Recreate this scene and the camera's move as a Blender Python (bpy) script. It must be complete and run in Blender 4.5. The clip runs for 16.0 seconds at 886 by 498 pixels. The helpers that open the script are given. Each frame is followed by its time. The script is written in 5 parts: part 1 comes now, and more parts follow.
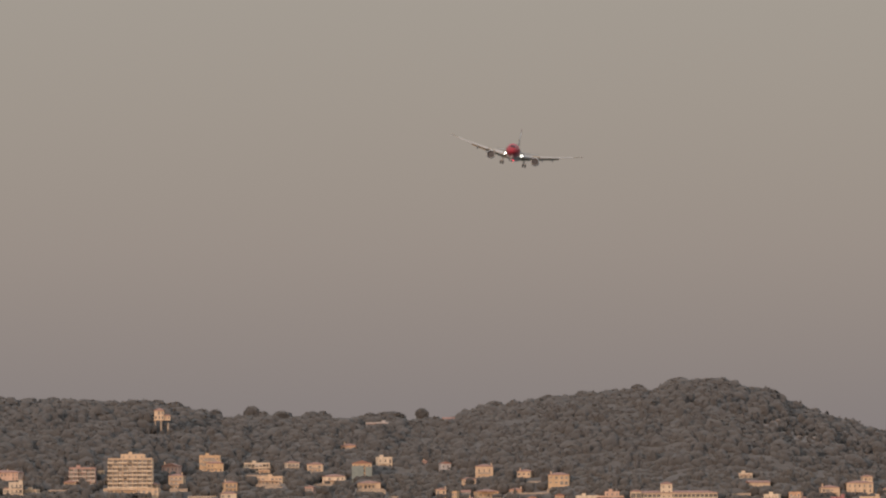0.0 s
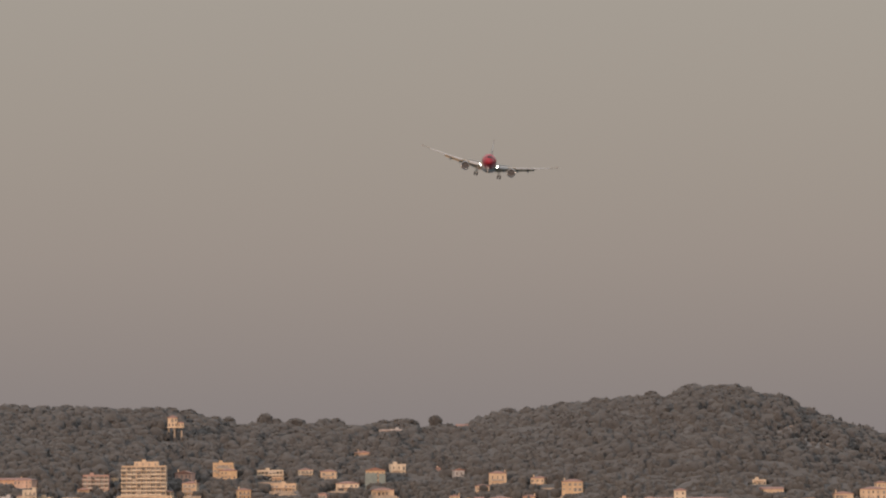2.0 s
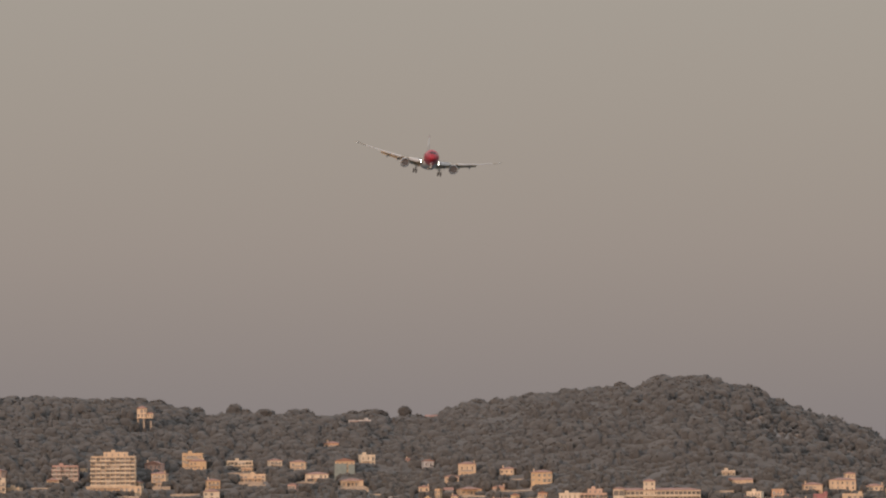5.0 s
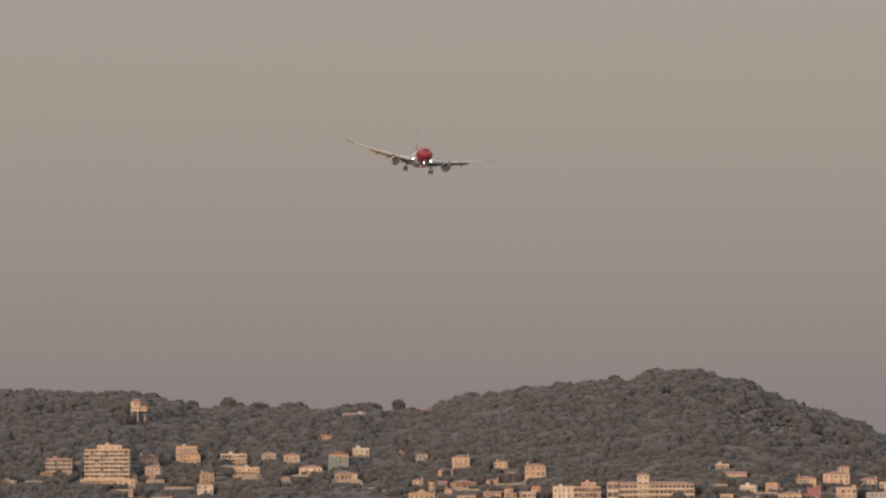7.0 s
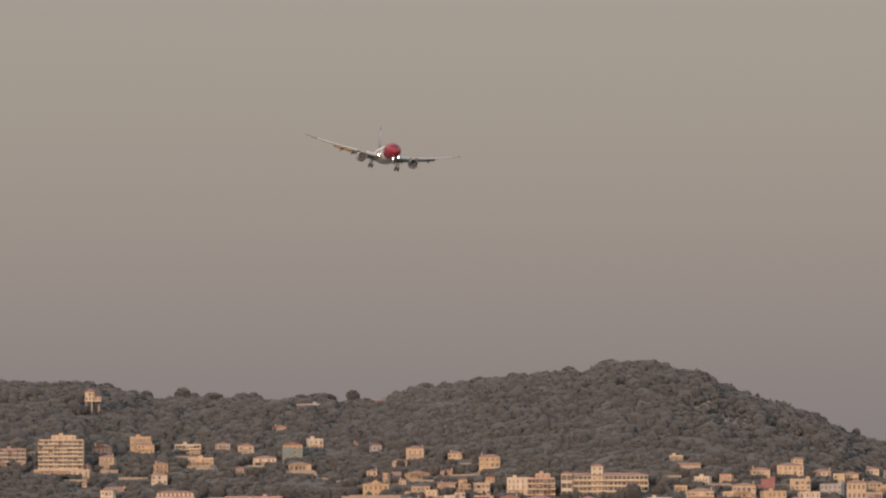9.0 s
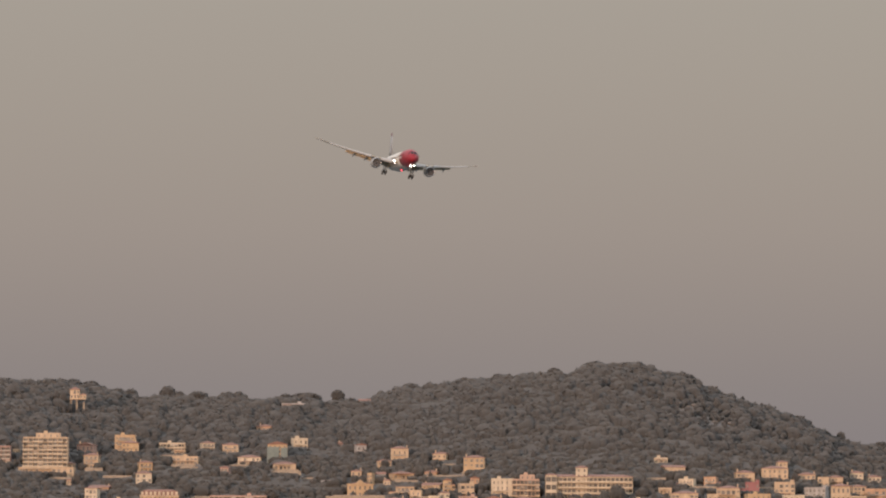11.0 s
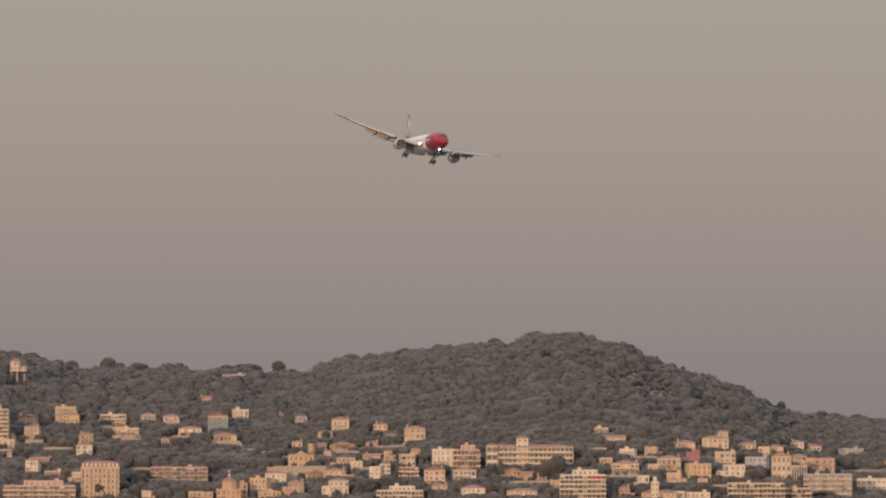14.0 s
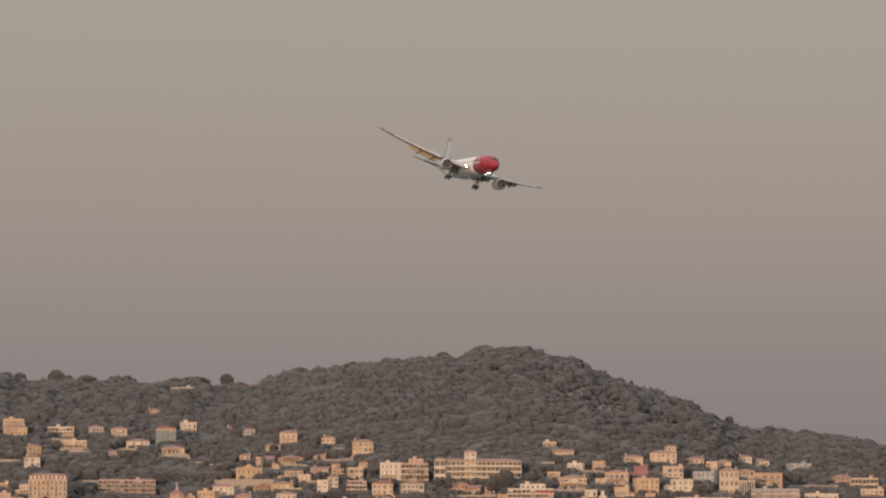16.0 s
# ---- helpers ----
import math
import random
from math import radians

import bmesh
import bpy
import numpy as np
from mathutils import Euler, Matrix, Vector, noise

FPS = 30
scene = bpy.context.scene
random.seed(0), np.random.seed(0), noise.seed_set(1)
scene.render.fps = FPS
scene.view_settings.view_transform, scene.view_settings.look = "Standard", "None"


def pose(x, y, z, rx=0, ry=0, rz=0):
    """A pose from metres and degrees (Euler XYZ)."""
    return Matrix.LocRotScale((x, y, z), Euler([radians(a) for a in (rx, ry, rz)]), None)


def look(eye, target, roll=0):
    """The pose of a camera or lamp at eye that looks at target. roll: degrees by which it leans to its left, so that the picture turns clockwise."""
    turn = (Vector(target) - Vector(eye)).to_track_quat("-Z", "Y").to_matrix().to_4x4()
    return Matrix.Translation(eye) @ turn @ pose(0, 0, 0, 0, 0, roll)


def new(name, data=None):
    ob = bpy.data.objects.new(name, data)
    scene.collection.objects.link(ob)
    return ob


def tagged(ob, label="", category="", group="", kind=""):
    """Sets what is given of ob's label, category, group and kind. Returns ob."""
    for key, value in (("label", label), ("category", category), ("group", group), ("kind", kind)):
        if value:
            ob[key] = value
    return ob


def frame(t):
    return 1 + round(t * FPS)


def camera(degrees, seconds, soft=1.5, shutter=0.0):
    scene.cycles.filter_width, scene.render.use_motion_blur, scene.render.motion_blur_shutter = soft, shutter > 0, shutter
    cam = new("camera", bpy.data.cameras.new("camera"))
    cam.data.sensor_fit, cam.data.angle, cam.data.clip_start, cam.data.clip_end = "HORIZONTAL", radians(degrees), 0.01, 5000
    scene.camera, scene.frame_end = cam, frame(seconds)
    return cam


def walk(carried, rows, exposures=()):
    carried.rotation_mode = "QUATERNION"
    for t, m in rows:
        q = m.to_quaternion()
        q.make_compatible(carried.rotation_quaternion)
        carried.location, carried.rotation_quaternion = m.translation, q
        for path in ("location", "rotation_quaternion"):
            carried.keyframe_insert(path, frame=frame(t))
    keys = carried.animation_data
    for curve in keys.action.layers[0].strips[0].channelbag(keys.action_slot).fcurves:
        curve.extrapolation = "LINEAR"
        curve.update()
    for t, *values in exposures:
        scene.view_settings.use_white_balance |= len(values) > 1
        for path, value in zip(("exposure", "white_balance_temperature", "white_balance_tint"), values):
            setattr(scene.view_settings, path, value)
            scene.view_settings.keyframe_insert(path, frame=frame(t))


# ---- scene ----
# ---- camera: a long lens on a tripod at the edge of the airfield, panned after the aircraft ----
cam = camera(8.622, 16.0, soft=2.1)
EYE = (0.0, 0.0, 6.0)


def aim(pan, tilt, roll):
    """Camera pose from degrees to the right, up and of lean."""
    return pose(*EYE, 0, 0, -pan) @ pose(0, 0, 0, 90 + tilt) @ pose(0, 0, 0, 0, 0, -roll)


walk(cam, [
    (0.0, aim(-1.4835, 3.5668, 0.263)),
    (0.5, aim(-1.6245, 3.5143, 0.238)),
    (1.0, aim(-1.6970, 3.5390, 0.235)),
    (1.5, aim(-1.7336, 3.5828, 0.193)),
    (2.0, aim(-1.6112, 3.6349, 0.360)),
    (2.5, aim(-1.5367, 3.6294, 0.393)),
    (3.0, aim(-1.4692, 3.5670, 0.503)),
    (5.5, aim(-1.2962, 3.5277, 0.312)),
    (6.0, aim(-1.2527, 3.5018, 0.379)),
    (6.5, aim(-1.2650, 3.5027, 0.282)),
    (7.0, aim(-1.2564, 3.4767, 0.271)),
    (7.5, aim(-1.2325, 3.4570, 0.189)),
    (8.0, aim(-1.1334, 3.4319, 0.128)),
    (8.5, aim(-0.9943, 3.4387, 0.197)),
    (9.0, aim(-0.8130, 3.3862, 0.182)),
    (11.5, aim(-0.6522, 3.4002, -0.319)),
    (12.0, aim(-0.5752, 3.4151, -0.299)),
    (12.5, aim(-0.4616, 3.4076, -0.169)),
    (13.0, aim(-0.2817, 3.3680, -0.149)),
    (13.5, aim(-0.1802, 3.2627, -0.122)),
    (14.0, aim(-0.0940, 3.1067, -0.061)),
    (14.5, aim(0.0005, 3.1035, 0.015)),
    (15.0, aim(0.0814, 3.2427, -0.084)),
    (15.5, aim(0.2470, 3.2966, -0.179)),
    (16.0, aim(0.4059, 3.2418, -0.257)),
], exposures=[(0.0, 0.75), (3.0, 0.79), (6.5, 0.79), (9.0, 0.80), (12.0, 0.85), (16.0, 0.85)])

# ---- daylight: low evening sun behind the camera's left shoulder, dull hazy sky ----
SUN_ELEVATION, SUN_BEARING = 4.0, 197.0

world = bpy.data.worlds.new("evening_sky")
world.use_nodes = True
scene.world = world
wn, wl = world.node_tree.nodes, world.node_tree.links
wn.clear()
sky = wn.new("ShaderNodeTexSky")
sky.sky_type, sky.sun_disc = "NISHITA", False
sky.sun_elevation, sky.sun_rotation = radians(SUN_ELEVATION), radians(SUN_BEARING)
sky.air_density, sky.dust_density, sky.ozone_density = 1.0, 4.0, 1.0
sky_bg = wn.new("ShaderNodeBackground")
sky_bg.inputs[1].default_value = 0.0435
coords = wn.new("ShaderNodeTexCoord")
split = wn.new("ShaderNodeSeparateXYZ")
ramp = wn.new("ShaderNodeValToRGB")
haze_bg = wn.new("ShaderNodeBackground")
haze_bg.inputs[1].default_value = 1.0
stops = [(0.0, (0.120, 0.109, 0.115)), (0.036, (0.127, 0.114, 0.120)), (0.062, (0.144, 0.122, 0.126)),
         (0.108, (0.154, 0.126, 0.125)), (0.30, (0.80, 0.77, 0.75)), (1.0, (0.72, 0.72, 0.75))]
for k, (at, colour) in enumerate(stops):
    stop = ramp.color_ramp.elements[k] if k < 2 else ramp.color_ramp.elements.new(at)
    stop.position, stop.color = at, (*colour, 1)
add = wn.new("ShaderNodeAddShader")
out = wn.new("ShaderNodeOutputWorld")
wl.new(sky.outputs[0], sky_bg.inputs[0])
wl.new(coords.outputs["Generated"], split.inputs[0])
wl.new(split.outputs["Z"], ramp.inputs[0])
wl.new(ramp.outputs[0], haze_bg.inputs[0])
wl.new(sky_bg.outputs[0], add.inputs[0])
wl.new(haze_bg.outputs[0], add.inputs[1])
wl.new(add.outputs[0], out.inputs[0])

sun = new("evening_sun", bpy.data.lights.new("evening_sun", "SUN"))
sun.data.energy, sun.data.angle, sun.data.color = 1.42, radians(1.0), (1.0, 0.66, 0.48)
_b, _e = radians(SUN_BEARING), radians(SUN_ELEVATION)
sun.matrix_world = look((0, 0, 50), (-math.sin(_b) * 50 * math.cos(_e), -math.cos(_b) * 50 * math.cos(_e), 50 - 50 * math.sin(_e)))


# ---- materials ----
def material(name, colour, rough=0.8, metal=0.0, vary=0.25, size=1.5, fine=0.15, bump=0.2, streak=1.0, pieces=0.0, glow=0.0, relief=0.3, each=0.0, chalk=0.0):
    """Procedural surface: broad stains and fine grain on one base colour. size, fine: metres of the two scales."""
    m = bpy.data.materials.new(name)
    m.use_nodes = True
    n, l = m.node_tree.nodes, m.node_tree.links
    b = n["Principled BSDF"]
    b.inputs["Roughness"].default_value, b.inputs["Metallic"].default_value = rough, metal
    b.inputs["Diffuse Roughness"].default_value = chalk
    tc = n.new("ShaderNodeTexCoord")
    mp = n.new("ShaderNodeMapping")
    mp.inputs["Scale"].default_value = (1, 1, 1 / streak)
    l.new(tc.outputs["Object"], mp.inputs[0])
    big, small = n.new("ShaderNodeTexNoise"), n.new("ShaderNodeTexNoise")
    big.inputs["Scale"].default_value, small.inputs["Scale"].default_value = 1 / size, 1 / fine
    big.inputs["Detail"].default_value, small.inputs["Detail"].default_value = 4, 3
    l.new(mp.outputs[0], big.inputs[0])
    l.new(tc.outputs["Object"], small.inputs[0])
    mix = n.new("ShaderNodeMath")
    mix.operation = "MULTIPLY_ADD"
    mix.inputs[1].default_value = 0.6
    half = n.new("ShaderNodeMath")
    half.operation = "MULTIPLY"
    half.inputs[1].default_value = 0.4
    l.new(small.outputs[0], half.inputs[0])
    l.new(big.outputs[0], mix.inputs[0])
    l.new(half.outputs[0], mix.inputs[2])
    value = mix.outputs[0]
    if pieces:
        geo = n.new("ShaderNodeNewGeometry")
        isle = n.new("ShaderNodeMath")
        isle.operation = "MULTIPLY_ADD"
        isle.inputs[1].default_value = pieces
        l.new(geo.outputs["Random Per Island"], isle.inputs[0])
        l.new(value, isle.inputs[2])
        sub = n.new("ShaderNodeMath")
        sub.operation = "SUBTRACT"
        sub.inputs[1].default_value = pieces / 2
        l.new(isle.outputs[0], sub.inputs[0])
        value = sub.outputs[0]
    if each:
        info = n.new("ShaderNodeObjectInfo")
        own = n.new("ShaderNodeMath")
        own.operation = "MULTIPLY_ADD"
        own.inputs[1].default_value = each
        l.new(info.outputs["Random"], own.inputs[0])
        l.new(value, own.inputs[2])
        less = n.new("ShaderNodeMath")
        less.operation = "SUBTRACT"
        less.inputs[1].default_value = each / 2
        l.new(own.outputs[0], less.inputs[0])
        value = less.outputs[0]
    cr = n.new("ShaderNodeValToRGB")
    dark = tuple(c * (1 - vary) for c in colour)
    light = tuple(min(0.95, c * (1 + vary * 0.7)) for c in colour)
    cr.color_ramp.elements[0].position, cr.color_ramp.elements[0].color = 0.3, (*dark, 1)
    cr.color_ramp.elements[1].position, cr.color_ramp.elements[1].color = 0.7, (*light, 1)
    l.new(value, cr.inputs[0])
    l.new(cr.outputs[0], b.inputs["Base Color"])
    if bump:
        bp = n.new("ShaderNodeBump")
        bp.inputs["Strength"].default_value, bp.inputs["Distance"].default_value = bump, fine * relief
        l.new(small.outputs[0], bp.inputs["Height"])
        l.new(bp.outputs[0], b.inputs["Normal"])
    if glow:
        b.inputs["Emission Color"].default_value = (*colour, 1)
        b.inputs["Emission Strength"].default_value = glow
    return m


def leafy(m, amount):
    """Thin leaves: part of the light that falls on one side comes through on the other."""
    n, l = m.node_tree.nodes, m.node_tree.links
    b, o = n["Principled BSDF"], n["Material Output"]
    tr, mx = n.new("ShaderNodeBsdfTranslucent"), n.new("ShaderNodeMixShader")
    b.inputs["Specular IOR Level"].default_value = 0.1
    l.new(b.inputs["Base Color"].links[0].from_socket, tr.inputs[0])
    mx.inputs[0].default_value = amount
    l.new(b.outputs[0], mx.inputs[1])
    l.new(tr.outputs[0], mx.inputs[2])
    l.new(mx.outputs[0], o.inputs[0])
    return m


M = {
    "cream": material("cream_stucco", (0.41, 0.308, 0.212), streak=4, vary=0.32, size=2.2),
    "white": material("white_stucco", (0.445, 0.370, 0.280), streak=4, vary=0.32, size=2.2),
    "ochre": material("ochre_stucco", (0.385, 0.272, 0.165), streak=4, vary=0.32, size=2.2),
    "salmon": material("salmon_stucco", (0.365, 0.25, 0.19), streak=4, vary=0.32, size=2.2),
    "pink": material("pink_stucco", (0.344, 0.228, 0.188), streak=4, vary=0.32, size=2.2),
    "orange": material("orange_stucco", (0.355, 0.228, 0.150), streak=4, vary=0.32, size=2.2),
    "brick": material("brick_red_stucco", (0.30, 0.19, 0.16), streak=4, vary=0.32, size=2.2),
    "red": material("dark_red_stucco", (0.234, 0.099, 0.099), streak=4, vary=0.32, size=2.2),
    "grey": material("weathered_grey_stucco", (0.288, 0.272, 0.264), streak=4, vary=0.38, size=2.2),
    "tile": material("terracotta_tiles", (0.20, 0.105, 0.08), vary=0.4, size=2.0, fine=0.3, bump=0.5),
    "slab": material("pale_roof_screed", (0.360, 0.320, 0.280), vary=0.3),
    "slate": material("dark_roof", (0.12, 0.11, 0.12), vary=0.3),
    # pane: glass paled as if by haze, tone differing from window to window
    "pane": material("hazed_blind_glass", (0.11, 0.095, 0.085), rough=0.35, vary=0.75, bump=0, each=0.6),
    "deep": material("dark_recessed_glass", (0.065, 0.06, 0.058), rough=0.3, vary=0.6, bump=0, each=0.5),
    "frame": material("painted_window_frame", (0.204, 0.178, 0.153), rough=0.6),
    "shutter": material("grey_green_shutter", (0.187, 0.178, 0.162), rough=0.7),
    "awning": material("red_canvas", (0.50, 0.05, 0.05), rough=0.9),
    "teal": material("green_scaffold_net", (0.15, 0.175, 0.165), rough=0.9, size=3),
    "stone": material("retaining_wall_stone", (0.270, 0.217, 0.165), vary=0.4, size=2, fine=0.4, bump=0.5),
    "rock": material("pale_limestone", (0.135, 0.116, 0.103), vary=0.3, size=4, fine=0.6, bump=0.3, chalk=1.0),
    "ground": material("scrub_and_earth", (0.100, 0.092, 0.087), vary=0.35, size=14, fine=2.0, bump=0.4, chalk=1.0),
    "water": material("sea_water", (0.03, 0.05, 0.06), rough=0.12, vary=0.2, size=20, fine=1.5, bump=0.4),
    # leaf, leaf2: foliage greyed in its base colour to stand in for haze
    "leaf": material("hazed_pine_foliage", (0.118, 0.117, 0.117), vary=0.16, size=30, fine=1.2, bump=0.15, relief=0.5, pieces=0.05, chalk=1.0),
    "leaf2": material("hazed_garden_foliage", (0.117, 0.114, 0.111), vary=0.20, size=9, fine=1.0, bump=0.2, relief=0.6, pieces=0.10, chalk=1.0),
    "bark": material("pine_bark", (0.11, 0.08, 0.06), vary=0.4, size=0.6, fine=0.1, bump=0.5),
    "a_white": material("white_aircraft_paint", (0.422, 0.408, 0.388), rough=0.3, vary=0.05, size=4, bump=0),
    "a_red": material("red_aircraft_paint", (0.216, 0.019, 0.029), rough=0.32, vary=0.08, size=4, bump=0),
    "a_grey": material("grey_wing_paint", (0.259, 0.256, 0.252), rough=0.4, vary=0.08, size=3, bump=0),
    "a_cowl": material("cowling_paint", (0.259, 0.256, 0.252), rough=0.4, vary=0.06, size=3, bump=0),
    "a_lip": material("bare_metal_lip", (0.480, 0.480, 0.480), rough=0.3, metal=1.0, vary=0.08, bump=0),
    "a_dark": material("dark_fan_metal", (0.075, 0.075, 0.08), rough=0.8, metal=0.0, vary=0.2, bump=0),
    "a_tyre": material("black_tyre_rubber", (0.05, 0.05, 0.05), rough=0.85, vary=0.2, bump=0),
    "a_strut": material("steel_gear_strut", (0.35, 0.35, 0.35), rough=0.4, metal=0.6, vary=0.15, bump=0),
    "a_black": material("black_cockpit_glass", (0.015, 0.015, 0.02), rough=0.1, vary=0.1, bump=0),
    "a_tail": material("slate_tail_panel", (0.20, 0.20, 0.23), rough=0.35, vary=0.15, bump=0),
    # a_wing: orange of the low sun put into the grey wing paint
    "a_wing": material("sun_tinted_wing_paint", (0.32, 0.252, 0.180), rough=0.5, vary=0.08, size=3, bump=0),
    "a_cap": material("maroon_fin_tip_paint", (0.10, 0.04, 0.045), rough=0.4, vary=0.1, bump=0),
    "a_fin": material("silver_white_fin_paint", (0.208, 0.205, 0.203), rough=0.4, vary=0.08, size=3, bump=0),
    # a_flap: white flap paint coloured golden in place of sunlight
    "a_flap": material("sun_tinted_flap_paint", (0.53, 0.405, 0.260), rough=0.5, vary=0.08, size=3, bump=0),
    "lamp": material("landing_lamp_glow", (1.0, 0.97, 0.90), vary=0.0, bump=0, glow=14.0),
    "strobe": material("strobe_glow", (1.0, 0.97, 0.90), vary=0.0, bump=0, glow=7.0),
    "beacon": material("red_beacon_glass", (1.0, 0.05, 0.08), vary=0.0, bump=0, glow=5.0),
}


for kind in ("a_red", "a_white", "a_wing", "a_fin"):
    M[kind].node_tree.nodes["Principled BSDF"].inputs["Specular IOR Level"].default_value = 0.2
    M[kind].node_tree.nodes["Principled BSDF"].inputs["Roughness"].default_value = 0.5
for kind in ("leaf", "leaf2"):
    leafy(M[kind], 0.40)


# ---- building blocks ----
def mesh_of(name, bm, mat):
    me = bpy.data.meshes.new(name)
    bmesh.ops.recalc_face_normals(bm, faces=bm.faces)
    bm.to_mesh(me)
    bm.free()
    for m in (mat if isinstance(mat, (list, tuple)) else [mat]):
        me.materials.append(m)
    return me


def part(name, bm, mat, parent=None, label="", m=None):
    """One mesh object under a thing; bm may be a bmesh or a ready mesh."""
    me = bm if isinstance(bm, bpy.types.Mesh) else mesh_of(name, bm, mat)
    ob = new(name, me)
    if parent is not None:
        ob.parent = parent
    if m is not None:
        ob.matrix_basis = m
    if label:
        tagged(ob, label)
    return ob


def box(bm, x0, x1, y0, y1, z0, z1, bevel=0.0):
    v = [bm.verts.new(p) for p in ((x0, y0, z0), (x1, y0, z0), (x1, y1, z0), (x0, y1, z0),
                                   (x0, y0, z1), (x1, y0, z1), (x1, y1, z1), (x0, y1, z1))]
    f = [bm.faces.new([v[i] for i in q]) for q in ((3, 2, 1, 0), (4, 5, 6, 7), (0, 1, 5, 4), (1, 2, 6, 5), (2, 3, 7, 6), (3, 0, 4, 7))]
    if bevel:
        bmesh.ops.bevel(bm, geom=list({e for g in f for e in g.edges}), offset=bevel, segments=1, affect="EDGES")
    return bm


def boxes(*rows):
    bm = bmesh.new()
    for r in rows:
        box(bm, *r)
    return bm


def loft(bm, rings, close=True, caps=True):
    """Skin rings of points, all of the same count."""
    rows = [[bm.verts.new(p) for p in ring] for ring in rings]
    n = len(rows[0])
    for a, b in zip(rows, rows[1:]):
        for i in range(n if close else n - 1):
            j = (i + 1) % n
            bm.faces.new((a[i], a[j], b[j], b[i]))
    if caps:
        bm.faces.new(rows[0][::-1])
        bm.faces.new(rows[-1])
    return bm


def tube(bm, a, b, r0, r1=None, n=10):
    a, b = Vector(a), Vector(b)
    r1 = r0 if r1 is None else r1
    t = (b - a).normalized()
    u = t.orthogonal().normalized()
    w = t.cross(u)
    rings = [[p + (u * math.cos(k * 2 * math.pi / n) + w * math.sin(k * 2 * math.pi / n)) * r for k in range(n)] for p, r in ((a, r0), (b, r1))]
    return loft(bm, rings)


def smooth(ob):
    ob.data.polygons.foreach_set("use_smooth", [True] * len(ob.data.polygons))
    return ob


# Crest of the wooded ridge: place along the coast and height above the sea
CREST = ((-620, 175), (-490, 177), (-430, 175), (-355, 173), (-330, 167), (-297, 160), (-281, 163), (-250, 159),
         (-233, 162), (-200, 160), (-168, 162), (-150, 158), (-126, 160), (-94, 168), (-60, 172), (-39, 176), (7, 180),
         (50, 182), (64, 189), (104, 189), (118, 184), (139, 181), (160, 170), (192, 159), (215, 151), (238, 143),
         (258, 131), (277, 125), (295, 121), (330, 122), (362, 118), (395, 110), (470, 97))
SHORE, RIDGE = 3850.0, 4800.0


def crest(x):
    """Height of the ridge at x."""
    if x <= CREST[0][0]:
        return CREST[0][1]
    for (xa, za), (xb, zb) in zip(CREST, CREST[1:]):
        if x < xb:
            return za + (zb - za) * (x - xa) / (xb - xa)
    return max(5.0, CREST[-1][1] - 0.05 * (x - CREST[-1][0]))


def ground_height(x, y):
    """Height of the ground: the airfield bank, the bay, then the hillside."""
    if y < 60:
        return 4.4
    if y < SHORE:
        return max(-2.0, 4.4 - (y - 60) * 0.08)
    s = (y - SHORE) / (RIDGE - SHORE)
    if s <= 1.0:
        lump = math.sin(x * 0.021 + y * 0.013) * math.sin(y * 0.017 - x * 0.008 + 1.3)
        return crest(x) * (1 - (1 - s) ** 1.3) + 3.0 * lump * math.sin(math.pi * s) - 2.0 * (1 - s)
    return crest(x) * max(0.0, 1 - 0.35 * (s - 1) - 2.2 * (s - 1) ** 2)


# ---- the ground: one sheet from behind the camera to the far side of the ridge ----
def build_ground():
    xs = [-6000, -3000, -1600, -1000, -800] + list(range(-700, 701, 10)) + [800, 1000, 1600, 3000, 6000]
    ys = [-4000, -1500, -500, -100, 0, 60, 80, 100, 140, 400, 1500, 3000, 3700, 3800, 3850] + list(range(3860, 4991, 10)) + [5060, 5200, 5500, 6500]
    verts = [(x, y, ground_height(x, y)) for y in ys for x in xs]
    n = len(xs)
    faces = [(j * n + i, j * n + i + 1, (j + 1) * n + i + 1, (j + 1) * n + i) for j in range(len(ys) - 1) for i in range(n - 1)]
    me = bpy.data.meshes.new("ground")
    me.from_pydata(verts, [], faces)
    me.materials.append(M["ground"])
    ob = smooth(new("ground", me))
    tagged(ob, "scrubby earth hillside rising from the bay to a wooded ridge", "ground", kind="structure")
    bm = bmesh.new()
    bm.faces.new([bm.verts.new(p) for p in ((-6000, 90, 0), (6000, 90, 0), (6000, SHORE + 20, 0), (-6000, SHORE + 20, 0))])
    tagged(part("water", bm, M["water"]), "calm grey sea of the bay", "water", kind="structure")


build_ground()


# ---- the hillside town ----
TAKEN = []  # footprints: x, y, half width, half depth, height, base


def stand(name, x, y, w, d, h, turn, label, category, group="houses on the hillside", cover=False):
    base = min(ground_height(x, y - d / 2), ground_height(x, y)) + 0.3
    ob = new(name)
    ob.matrix_basis = pose(x, y, base, 0, 0, turn)
    tagged(ob, label, category, group)
    TAKEN.append((x, y, w / 2, d / 2, 14.0 if cover else h, base))
    return ob


